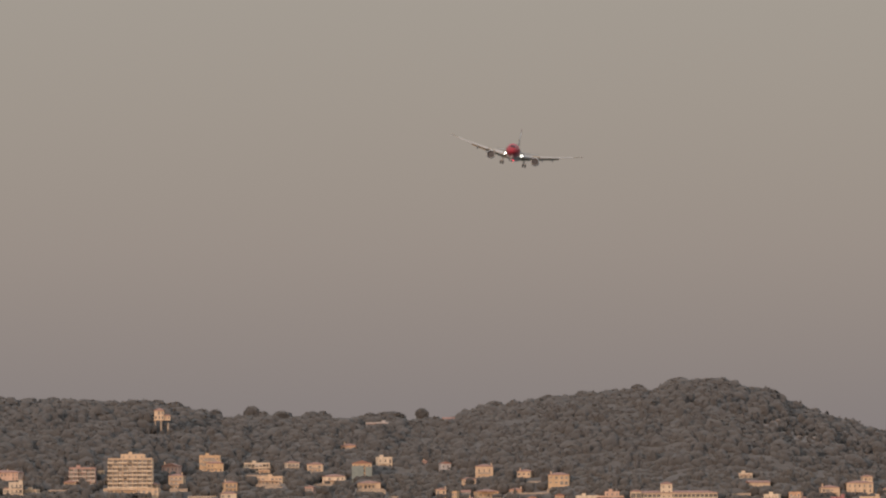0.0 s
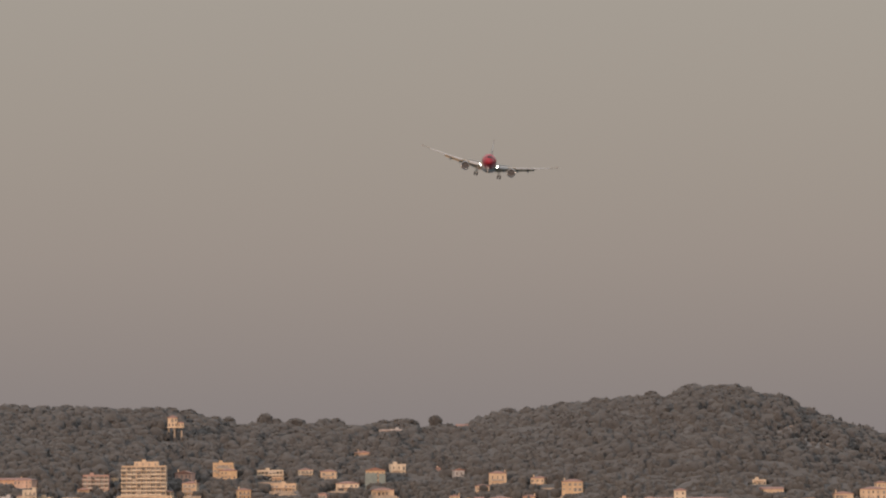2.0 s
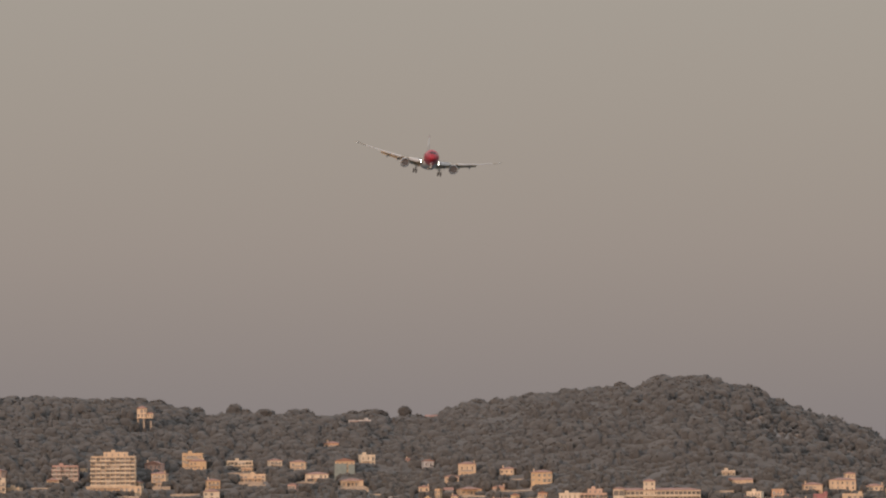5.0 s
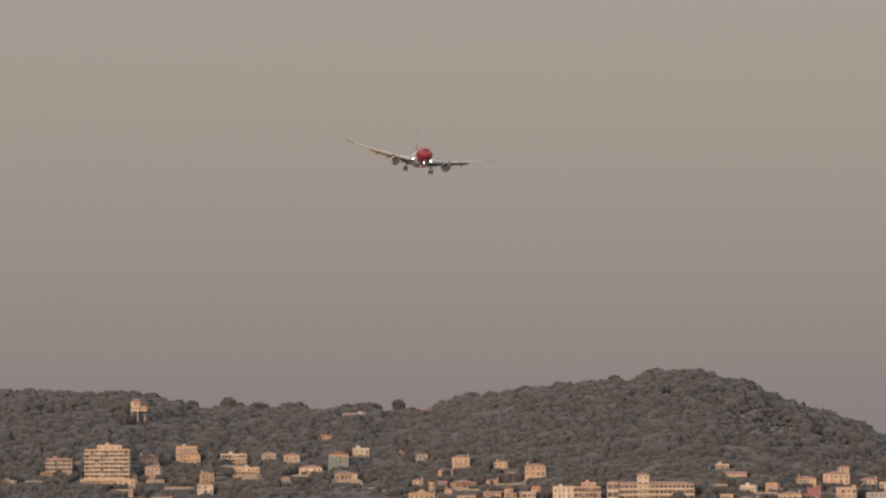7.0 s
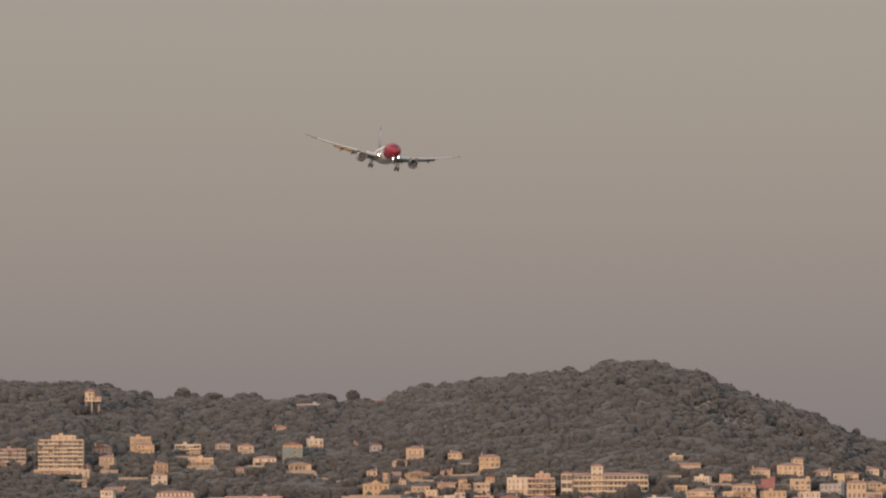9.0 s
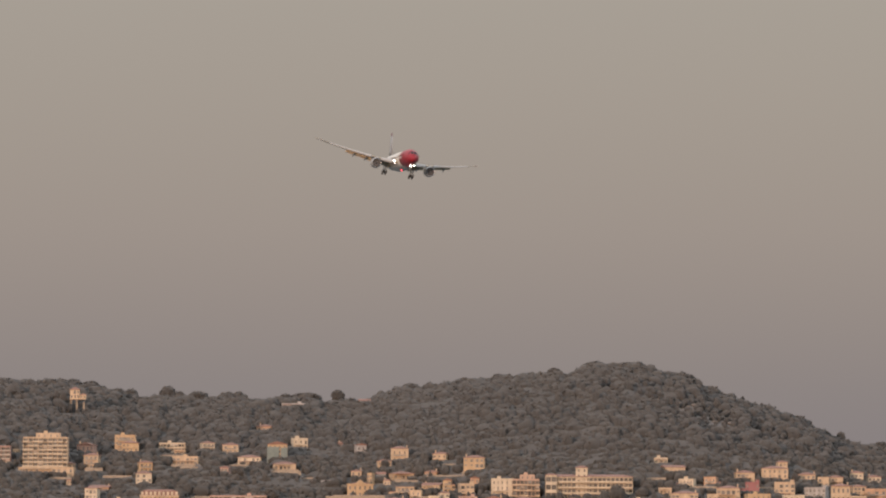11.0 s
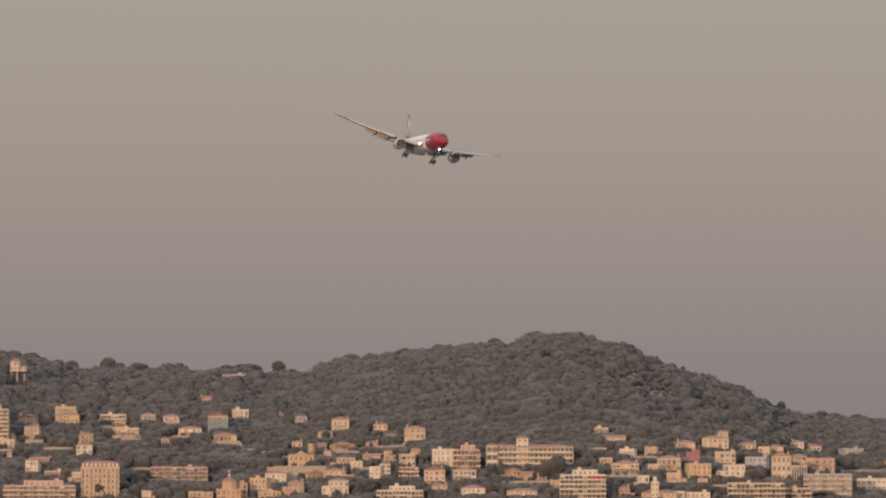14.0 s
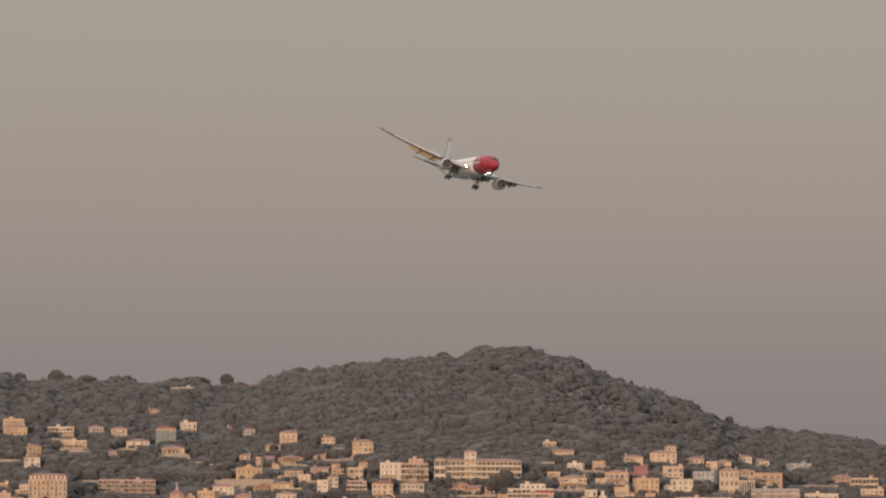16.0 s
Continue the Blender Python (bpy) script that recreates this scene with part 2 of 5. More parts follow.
def wall_grid(bm, origin, along, length, z0, z1, holes, deep):
    """A wall with real openings and reveals. along: unit vector; the outside is on its right."""
    o, a = Vector(origin), Vector(along)
    inward = Vector((-a.y, a.x, 0)) * deep
    ss = sorted({0.0, length, *[v for q in holes for v in q[:2]]})
    zs = sorted({z0, z1, *[v for q in holes for v in q[2:]]})

    def at(s, z, off=Vector((0, 0, 0))):
        return bm.verts.new(o + a * s + Vector((0, 0, z)) + off)

    for s0, s1 in zip(ss, ss[1:]):
        for k0, k1 in zip(zs, zs[1:]):
            cs, cz = (s0 + s1) / 2, (k0 + k1) / 2
            if not any(q[0] < cs < q[1] and q[2] < cz < q[3] for q in holes):
                bm.faces.new((at(s0, k0), at(s1, k0), at(s1, k1), at(s0, k1)))
    for s0, s1, k0, k1 in holes:
        ring = ((s0, k0), (s1, k0), (s1, k1), (s0, k1))
        for (sa, ka), (sb, kb) in zip(ring, ring[1:] + ring[:1]):
            bm.faces.new((at(sa, ka), at(sb, kb), at(sb, kb, inward), at(sa, ka, inward)))


WINDOWS = {}


def window_meshes(w, h, shutters, glass):
    key = (round(w, 1), round(h, 1), shutters, glass)
    if key not in WINDOWS:
        w, h = key[0], key[1]
        t = 0.09
        rows = [(-w / 2, -w / 2 + t, -0.05, 0.05, 0, h), (w / 2 - t, w / 2, -0.05, 0.05, 0, h), (-w / 2 + t, w / 2 - t, -0.05, 0.05, 0, t),
                (-w / 2 + t, w / 2 - t, -0.05, 0.05, h - t, h), (-0.04, 0.04, -0.045, 0.045, t, h - t)]
        pane = mesh_of("pane", boxes((-w / 2 + 0.02, w / 2 - 0.02, 0.055, 0.075, 0.02, h - 0.02)), M[glass])
        sh = mesh_of("shutter", boxes((-0.24, 0.24, -0.03, 0.03, 0, h), (-0.2, 0.2, -0.05, -0.03, 0.1, h * 0.46), (-0.2, 0.2, -0.05, -0.03, h * 0.54, h - 0.1)), M["shutter"])
        WINDOWS[key] = (mesh_of("window", boxes(*rows), M["frame"]), pane, sh)
    return WINDOWS[key]


def put_window(parent, m, w, h, shutters=False, glass="pane"):
    frame_me, pane_me, shutter_me = window_meshes(w, h, shutters, glass)
    win = part("window", frame_me, None, parent, m=m)
    part("pane", pane_me, None, win)
    if shutters:
        for side in (-1, 1):
            part("shutter", shutter_me, None, win, m=pose(side * (w / 2 + 0.27), -0.26, 0))
    return win


def holes_for(length, z0, storeys, storey_h, bays, w, h, sill=0.9, mood=0.0):
    """Openings of one wall; mood sets which windows are missing, taller, wider or smaller."""
    step, rows = length / bays, []
    for k in range(storeys):
        for b in range(bays):
            pick = math.sin(12.9 * b + 7.3 * k + 3.7 * mood) * 43.7
            pick -= math.floor(pick)
            ww, hh, low = w, h, sill
            if mood and pick < 0.12:
                continue
            if mood and pick > 0.80:
                ww, low, hh = min(w * 1.55, step * 0.84), sill * 0.25, h + sill * 0.75
            elif mood and pick < 0.26:
                ww, hh, low = w * 0.7, h * 0.6, sill + h * 0.3
            c = step * (b + 0.5) + (0.12 * step * math.sin(5.1 * b + mood) if mood and ww < step * 0.7 else 0.0)
            rows.append((c - ww / 2, c + ww / 2, z0 + storey_h * k + low, z0 + storey_h * k + low + hh))
    return rows


def shell(parent, w, d, h, storeys, bays, wall, win=(1.05, 1.95), side_bays=2, shutters=False, z0=0.0, ox=0.0, oy=0.0, sides=True, name="outer_wall", label="", deep=0.22, glass="pane", mood=0.0):
    """Four outer walls with windows in the front and the two flanks, on a footing."""
    bm = bmesh.new()
    sh = h / storeys
    ww, wh = min(win[0], w / bays * (0.9 if deep > 0.5 else 0.6)), min(win[1], sh * (0.8 if deep > 0.5 else 0.62))
    sill = (sh - wh) * 0.45
    x0, x1, y0, y1 = ox - w / 2, ox + w / 2, oy - d / 2, oy + d / 2
    for origin, along, length, n in (((x0, y0, 0), (1, 0, 0), w, bays), ((x1, y0, 0), (0, 1, 0), d, side_bays if sides else 0),
                                     ((x1, y1, 0), (-1, 0, 0), w, 0), ((x0, y1, 0), (0, -1, 0), d, side_bays if sides else 0)):
        hs = holes_for(length, z0, storeys, sh, n, ww, wh, sill, mood) if n else []
        wall_grid(bm, origin, along, length, z0 - (4.0 if z0 == 0 else 0), z0 + h, hs, deep)
        turn = math.degrees(math.atan2(along[1], along[0]))
        for s0, s1, k0, k1 in hs:
            c = Vector(origin) + Vector(along) * ((s0 + s1) / 2)
            put_window(parent, pose(c.x, c.y, k0, 0, 0, turn) @ pose(0, deep - 0.08, 0), s1 - s0, k1 - k0, shutters, glass)
    bm.faces.new([bm.verts.new(p) for p in ((x0, y0, z0 + h), (x1, y0, z0 + h), (x1, y1, z0 + h), (x0, y1, z0 + h))])
    return part(name, bm, M[wall], parent, label)


def hip_roof(parent, w, d, z, rise, mat="tile", over=0.55, gable="", ox=0.0, oy=0.0, chimney=True):
    bm = bmesh.new()
    a, b = w / 2 + over, d / 2 + over
    t = 0.22
    lo = [bm.verts.new((ox + sx * a, oy + sy * b, z)) for sx, sy in ((-1, -1), (1, -1), (1, 1), (-1, 1))]
    up = [bm.verts.new((ox + sx * a, oy + sy * b, z + t)) for sx, sy in ((-1, -1), (1, -1), (1, 1), (-1, 1))]
    if gable == "front":
        r = [bm.verts.new((ox, oy - b, z + t + rise)), bm.verts.new((ox, oy + b, z + t + rise))]
        tops = ((up[0], up[1], r[0]), (up[1], up[2], r[1], r[0]), (up[2], up[3], r[1]), (up[3], up[0], r[0], r[1]))
    else:
        run = 0.0 if gable == "side" else min(a, b)
        if a >= b:
            r = [bm.verts.new((ox - a + run - 0.01, oy, z + t + rise)), bm.verts.new((ox + a - run + 0.01, oy, z + t + rise))]
            tops = ((up[0], up[1], r[1], r[0]), (up[1], up[2], r[1]), (up[2], up[3], r[0], r[1]), (up[3], up[0], r[0]))
        else:
            r = [bm.verts.new((ox, oy - b + run - 0.01, z + t + rise)), bm.verts.new((ox, oy + b - run + 0.01, z + t + rise))]
            tops = ((up[0], up[1], r[0]), (up[1], up[2], r[1], r[0]), (up[2], up[3], r[1]), (up[3], up[0], r[0], r[1]))
    for f in tops:
        bm.faces.new(f)
    bm.faces.new(lo[::-1])
    for i in range(4):
        bm.faces.new((lo[i], lo[(i + 1) % 4], up[(i + 1) % 4], up[i]))
    roof = part("roof", bm, M[mat], parent)
    spot = math.sin(w * 37.1 + d * 11.3 + z * 5.9)
    if chimney and abs(spot) > 0.75:
        cx = ox + w * 0.42 * spot
        part("chimney", boxes((cx - 0.4, cx + 0.4, oy - 0.3, oy + 0.3, z + 0.4, z + rise + 1.0), (cx - 0.5, cx + 0.5, oy - 0.4, oy + 0.4, z + rise + 1.0, z + rise + 1.15)), M["cream"], roof)
    return roof


def flat_roof(parent, w, d, z, wall, ox=0.0, oy=0.0, clutter=True):
    t, k = 0.25, 0.7
    x0, x1, y0, y1 = ox - w / 2 - 0.05, ox + w / 2 + 0.05, oy - d / 2 - 0.05, oy + d / 2 + 0.05
    part("parapet", boxes((x0, x1, y0, y0 + t, z, z + k), (x0, x1, y1 - t, y1, z, z + k), (x0, x0 + t, y0 + t, y1 - t, z, z + k), (x1 - t, x1, y0 + t, y1 - t, z, z + k)), M[wall], parent)
    part("roof", boxes((x0 + t, x1 - t, y0 + t, y1 - t, z + 0.01, z + 0.15)), M["slab"], parent)
    spot = math.sin(w * 23.7 + z * 9.1)
    if clutter and w > 9 and abs(spot) > 0.35:
        part("stair_head", boxes((ox + w * 0.3 * spot, ox + w * 0.3 * spot + 2.6, oy, oy + 3, z + 0.15, z + 2.3), (ox + w * 0.3 * spot - 0.15, ox + w * 0.3 * spot + 2.75, oy - 0.15, oy + 3.15, z + 2.3, z + 2.45)), M[wall], parent)
        part("roof_mast", tube(bmesh.new(), (ox + w * 0.3, oy, z + 0.15), (ox + w * 0.3, oy, z + 3.2), 0.06, 0.03, 6), M["a_strut"], parent)


def villa(x, y, w, d, h, storeys, bays, wall, roof, label, turn=0.0, shutters=False, balcony=False, terrace=0.0, cover=False):
    """A detached house: walls with uneven openings, cornice, roof, and a lower wing, porch or terrace where it has one."""
    ob = stand("house", x, y, w, d, h, turn, label, "house", cover=cover)
    rise = {"hip": min(1.7, 0.1 * min(w, d) + 0.6), "gable": 0.17 * w, "side": 1.6, "flat": 0.7, "slate": 0.7}[roof]
    wh = h - rise
    taste = abs(math.sin(x * 3.1 + y * 1.7))
    whim = math.sin(x * 7.7 + y * 2.9) * 91.3
    whim -= math.floor(whim)
    winged = w > 8.0 and storeys > 1 and whim < 0.55 and y < 4270
    side = -1 if whim * 10 % 1 < 0.5 else 1
    cut = w * (0.22 + 0.12 * taste) if winged else 0.0
    mw, mx = w - cut, -side * cut / 2
    shell(ob, mw, d, wh, storeys, max(2, round(bays * mw / w)), wall, win=(0.85 + 0.5 * taste, 2.3 - 0.7 * taste), shutters=shutters, side_bays=1, ox=mx, mood=1.0 + whim * 9)
    part("cornice", boxes((mx - mw / 2 - 0.2, mx + mw / 2 + 0.2, -d / 2 - 0.2, d / 2 + 0.2, wh + 0.004, wh + 0.25)), M[wall], ob)
    if roof == "flat":
        flat_roof(ob, mw, d, wh + 0.25, wall, ox=mx)
    elif roof == "slate":
        part("roof", boxes((mx - mw / 2 - 0.8, mx + mw / 2 + 0.8, -d / 2 - 0.8, d / 2 + 0.8, wh + 0.26, wh + 0.75)), M["slate"], ob)
    else:
        hip_roof(ob, mw, d, wh + 0.26, rise, gable={"hip": "", "gable": "front", "side": "side"}[roof], ox=mx)
    if winged:
        low = wh / storeys * (storeys - 1) - 0.1 * taste
        wx, wy = side * (w / 2 - cut / 2), d * (0.06 if whim < 0.3 else -0.12)
        shell(ob, cut - 0.02, d * 0.8, low, storeys - 1, 1 if cut < 4 else 2, wall, win=(1.1, 1.8), ox=wx, oy=wy, name="wing_wall", sides=False, mood=2.0 + whim)
        if whim < 0.35:
            hip_roof(ob, cut, d * 0.8, low + 0.01, 0.8, ox=wx, oy=wy, chimney=False, over=0.3)
        else:
            flat_roof(ob, cut, d * 0.8, low + 0.01, wall, ox=wx, oy=wy, clutter=False)
    if whim > 0.45 and w > 7:
        p0, p1, pz = mx - mw * 0.42, mx + mw * (0.1 + 0.3 * taste), wh / storeys * 0.92
        porch = part("porch_roof", boxes((p0 - 0.3, p1 + 0.3, -d / 2 - 2.6, -d / 2 - 0.004, pz, pz + 0.22)), M["tile" if taste > 0.5 else "slab"], ob, "low porch roof over the terrace")
        n = max(2, int((p1 - p0) / 2.4))
        for k in range(n + 1):
            px = p0 + (p1 - p0) * k / n
            part("post", boxes((px - 0.16, px + 0.16, -d / 2 - 2.5, -d / 2 - 2.2, -3.0, pz - 0.005)), M[wall], porch)
    if terrace:
        t0, t1 = -w * 0.55, w * 0.62
        part("terrace", boxes((t0, t1, -d / 2 - 3.5, -d / 2 - 0.003, -6.0, -0.1), (t0, t1, -d / 2 - 3.5, -d / 2 - 3.3, -0.1, terrace)), M["stone"], ob, "stone terrace wall")
    if balcony or whim < 0.25:
        for k in range(1, storeys):
            z = wh / storeys * k
            b = part("balcony", boxes((mx - mw * 0.36, mx + mw * 0.36, -d / 2 - 1.2, -d / 2 - 0.003, z - 0.18, z)), M["white"], ob)
            part("railing", boxes((mx - mw * 0.36, mx + mw * 0.36, -d / 2 - 1.2, -d / 2 - 1.12, z + 0.02, z + 0.95)), M[wall if balcony else "frame"], b)
    return ob


def apartment(x, y, w, d, h, storeys, bays, wall, label, turn=0.0, setback=0.0, awnings=False, rail="white", ends=True):
    """A flat-roofed block: recessed glazing behind a balcony slab and parapet on every storey."""
    ob = stand("apartment_building", x, y, w, d, h, turn, label, "apartment block", "apartment blocks in the town")
    sh = h / storeys
    shell(ob, w, d, h, storeys, bays, wall, win=(w / bays * 0.86, sh * 0.74), side_bays=2, deep=1.1, glass="deep")
    for k in range(storeys):
        z = sh * k
        slab = part("balcony", boxes((-w / 2 - (0.5 if ends else 0), w / 2 + (0.5 if ends else 0), -d / 2 - 1.6, -d / 2 - 0.003, z - 0.2, z)), M[wall], ob)
        for b in range(0, bays, 2):
            p0, p1 = -w / 2 + w / bays * b, -w / 2 + w / bays * min(bays, b + 2)
            p0, p1 = p0 - (0.5 if b == 0 else -0.06), p1 + (0.5 if b + 2 >= bays else -0.06)
            spot = math.sin(b * 2.3 + k * 1.7 + w)
            out, tall = (1.62 if spot > -0.4 else 1.25), (0.85 if spot < 0.6 else 0.6)
            part("railing", boxes((p0, p1, -d / 2 - out, -d / 2 - out + 0.12, z - 0.22, z + tall)), M[rail], slab)
        for b in range(0, bays + 1, 2):
            px = -w / 2 + w / bays * b
            part("divider", boxes((px - 0.09, px + 0.09, -d / 2 - 1.5, -d / 2 - 0.004, z + 0.01, z + sh - 0.22)), M[wall], slab)
        for b in range(bays):
            pick = math.sin(b * 5.3 + k * 8.1 + x) * 57.3
            pick -= math.floor(pick)
            px, bw = -w / 2 + w / bays * (b + 0.5), w / bays * 0.4
            if pick < 0.22:
                part("blind", boxes((px - bw, px + bw, -d / 2 - 0.12, -d / 2 - 0.06, z + sh * (0.3 + pick), z + sh * 0.88)), M["shutter" if pick < 0.1 else "slab"], slab)
            elif pick > 0.86:
                part("sunshade", boxes((px - bw, px + bw, -d / 2 - 1.5, -d / 2 - 0.1, z + sh * 0.80, z + sh * 0.86)), M["stone"], slab)
            elif pick > 0.74:
                part("planter", boxes((px - bw * 0.8, px + bw * 0.8, -d / 2 - 1.9, -d / 2 - 1.64, z + 0.35, z + 1.15)), M["leaf2"], slab)
        if awnings and k >= storeys - 3:
            part("awning", boxes((w * 0.1, w * 0.5, -d / 2 - 1.9, -d / 2 - 1.7, z + 0.9, z + 1.5)), M["awning" if k == storeys - 1 else "frame"], slab, "faded red awning")
    if setback:
        shell(ob, w * 0.55, d * 0.6, setback, 1, max(2, bays // 2), wall, z0=h + 0.3, ox=w * 0.05, name="penthouse", sides=False)
        flat_roof(ob, w * 0.55, d * 0.6, h + 0.3 + setback, wall, ox=w * 0.05, clutter=True)
    flat_roof(ob, w, d, h + 0.02, wall, clutter=not setback)
    return ob


def mansion(x, y, w, d, h, storeys, bays, wall, label, turn=0.0):
    """A grand block with a mansard roof, dormers and iron balconies."""
    ob = stand("mansion", x, y, w, d, h, turn, label, "mansion")
    wh = h - 4.5
    shell(ob, w, d, wh, storeys, bays, wall, win=(1.3, 2.2), side_bays=4, shutters=False)
    part("cornice", boxes((-w / 2 - 0.4, w / 2 + 0.4, -d / 2 - 0.4, d / 2 + 0.4, wh + 0.004, wh + 0.45)), M["white"], ob)
    a, b, z = w / 2, d / 2, wh + 0.46
    bm = loft(bmesh.new(), [[(-a, -b, z), (a, -b, z), (a, b, z), (-a, b, z)], [(-a + 1.6, -b + 1.6, z + 3.2), (a - 1.6, -b + 1.6, z + 3.2), (a - 1.6, b - 1.6, z + 3.2), (-a + 1.6, b - 1.6, z + 3.2)],
                            [(-a + 5, -b + 5, z + 4.2), (a - 5, -b + 5, z + 4.2), (a - 5, b - 5, z + 4.2), (-a + 5, b - 5, z + 4.2)]])
    for px in (-a + 0.5, -a * 0.33, a * 0.33, a - 0.5):
        part("quoin", boxes((px - 0.4, px + 0.4, -b - 0.15, -b - 0.003, 0, wh)), M["cream"], ob)
    roof = part("roof", bm, M["tile"], ob, "red mansard roof")
    for i in range(bays):
        px = -w / 2 + w / bays * (i + 0.5)
        dm = part("dormer", boxes((px - 0.8, px + 0.8, -b + 0.2, -b + 2.4, z + 0.3, z + 2.2), (px - 1.0, px + 1.0, -b + 0.0, -b + 2.4, z + 2.2, z + 2.5)), M["white"], roof)
    for k in range(1, storeys):
        zz = wh / storeys * k
        for i in range(0, bays, 2):
            px = -w / 2 + w / bays * (i + 0.5)
            part("balcony", boxes((px - 1.3, px + 1.3, -b - 0.9, -b - 0.003, zz, zz + 0.15), (px - 1.3, px + 1.3, -b - 0.9, -b - 0.85, zz + 0.2, zz + 1.0)), M["frame"], ob)
    return ob


def hotel(x, y, w, d, h, label):
    """Long white hotel: galleried floors, left wing, red eaves and a square tower."""
    ob = stand("hotel", x, y, w, d, h, 0.0, label, "hotel")
    shell(ob, w, d, h - 1.4, 4, 20, "white", win=(2.6, 2.6), side_bays=3, deep=0.8, glass="deep")
    hip_roof(ob, w, d, h - 1.4 + 0.01, 1.6, over=0.7, chimney=False)
    for k in range(3):
        z = (h - 1.4) / 4 * (k + 0.98)
        slab = part("gallery", boxes((-w * 0.36, w / 2, -d / 2 - 2.2, -d / 2 - 0.003, z - 0.25, z)), M["cream"], ob)
        part("railing", boxes((-w * 0.36, w / 2, -d / 2 - 2.25, -d / 2 - 2.1, z + 0.01, z + 1.0)), M["white"], slab)
        for i in range(12):
            px = -w * 0.36 + w * 0.86 * i / 11.0
            part("pillar", boxes((px - 0.18, px + 0.18, -d / 2 - 2.08, -d / 2 - 1.75, z - 3.6, z - 0.26)), M["white"], slab)
    shell(ob, w * 0.125, 4.0, h - 0.4, 3, 2, "white", win=(3.4, 3.4), deep=0.8, glass="deep", ox=-w * 0.435, oy=-d / 2 - 2.3, name="side_wing", sides=False)
    hip_roof(ob, w * 0.125, 4.0, h - 0.38, 0.9, ox=-w * 0.435, oy=-d / 2 - 2.3, chimney=False)
    shell(ob, 8.4, 7.0, h + 5.0, 6, 2, "white", win=(1.2, 1.8), ox=-w * 0.085, oy=-d / 2 + 4.2, name="tower", sides=False)
    hip_roof(ob, 8.4, 7.0, h + 5.01, 1.6, ox=-w * 0.085, oy=-d / 2 + 4.2, chimney=False)
    return ob


def pediment_church(x, y, w, d, h, wall, label, steps=True):
    """Church front: tall pilasters, arched door, gabled pediment, bell turret."""
    ob = stand("church", x, y, w, d, h, 0.0, label, "church", "churches in the town")
    wh = h * 0.72
    shell(ob, w, d, wh, 2, 5, wall, win=(1.3, wh * 0.26))
    for i in range(6):
        px = -w / 2 + w / 5 * i
        part("pilaster", boxes((px - 0.3, px + 0.3, -d / 2 - 0.4, -d / 2 - 0.003, 0, wh)), M[wall], ob)
    part("cornice", boxes((-w / 2 - 0.5, w / 2 + 0.5, -d / 2 - 0.6, d / 2 + 0.4, wh + 0.005, wh + 0.6)), M[wall], ob)
    hip_roof(ob, w * 0.7, d, wh + 0.61, h * 0.1, mat="tile", chimney=False)
    bm = bmesh.new()
    a, z = w * 0.2, wh + 0.61
    loft(bm, [[(-a, -d / 2 - 0.75, z), (a, -d / 2 - 0.75, z), (0, -d / 2 - 0.75, h)], [(-a, -d / 2 - 0.5, z), (a, -d / 2 - 0.5, z), (0, -d / 2 - 0.5, h)]])
    part("pediment", bm, M[wall], ob)
    if steps:
        for k in range(5):
            part("stair", boxes((-w * 0.4 - k * 0.5, w * 0.4 + k * 0.5, -d / 2 - 2.0 - k * 1.6, -d / 2 - 0.7 - k * 1.6 - 0.01, -4.0, -0.2 - k * 0.75)), M["stone"], ob)
    return ob


def domed_church(x, y, label):
    """Church with an octagonal drum, low tiled cone and a cross."""
    ob = stand("church", x, y, 17, 16, 9, 0.0, label, "church", "churches in the town")
    shell(ob, 17, 16, 8.5, 2, 5, "orange", win=(1.2, 2.2))
    part("cornice", boxes((-8.9, 8.9, -8.4, 8.4, 8.505, 9.0)), M["cream"], ob)
    ring = lambda r, z, n=8: [(r * math.cos(2 * math.pi * (k + 0.5) / n), r * math.sin(2 * math.pi * (k + 0.5) / n), z) for k in range(n)]
    drum = part("drum", loft(bmesh.new(), [ring(5.2, 9.01), ring(5.2, 14.0), ring(5.6, 14.0), ring(5.6, 14.5)]), M["orange"], ob)
    part("roof", loft(bmesh.new(), [ring(5.8, 14.51), ring(1.2, 17.4), ring(0.9, 17.5)]), M["tile"], ob)
    part("lantern", loft(bmesh.new(), [ring(0.8, 17.51), ring(0.8, 19.0), ring(0.1, 19.8)]), M["cream"], ob)
    part("cross", boxes((-0.12, 0.12, -0.12, 0.12, 19.8, 22.4), (-0.7, 0.7, -0.11, 0.11, 21.3, 21.6)), M["a_strut"], ob)
    return ob


def chapel(x, y, label):
    """Low white chapel with a square bell tower."""
    ob = stand("chapel", x, y, 24, 12, 8, 0.0, label, "church", "churches in the town")
    shell(ob, 24, 12, 6.5, 2, 6, "cream", win=(1.0, 1.5))
    hip_roof(ob, 24, 12, 6.51, 2.0, chimney=False)
    shell(ob, 5.2, 5.2, 14.0, 4, 2, "white", win=(0.9, 1.6), ox=-3.0, oy=-7.0, name="bell_tower", sides=False)
    part("cap", boxes((-5.9, -0.1, -9.9, -4.1, 14.01, 14.5)), M["white"], ob)
    part("belfry", boxes((-4.2, -1.8, -8.2, -5.8, 14.51, 17.4), (-4.5, -1.5, -8.5, -5.5, 17.41, 17.8)), M["white"], ob)
    return ob


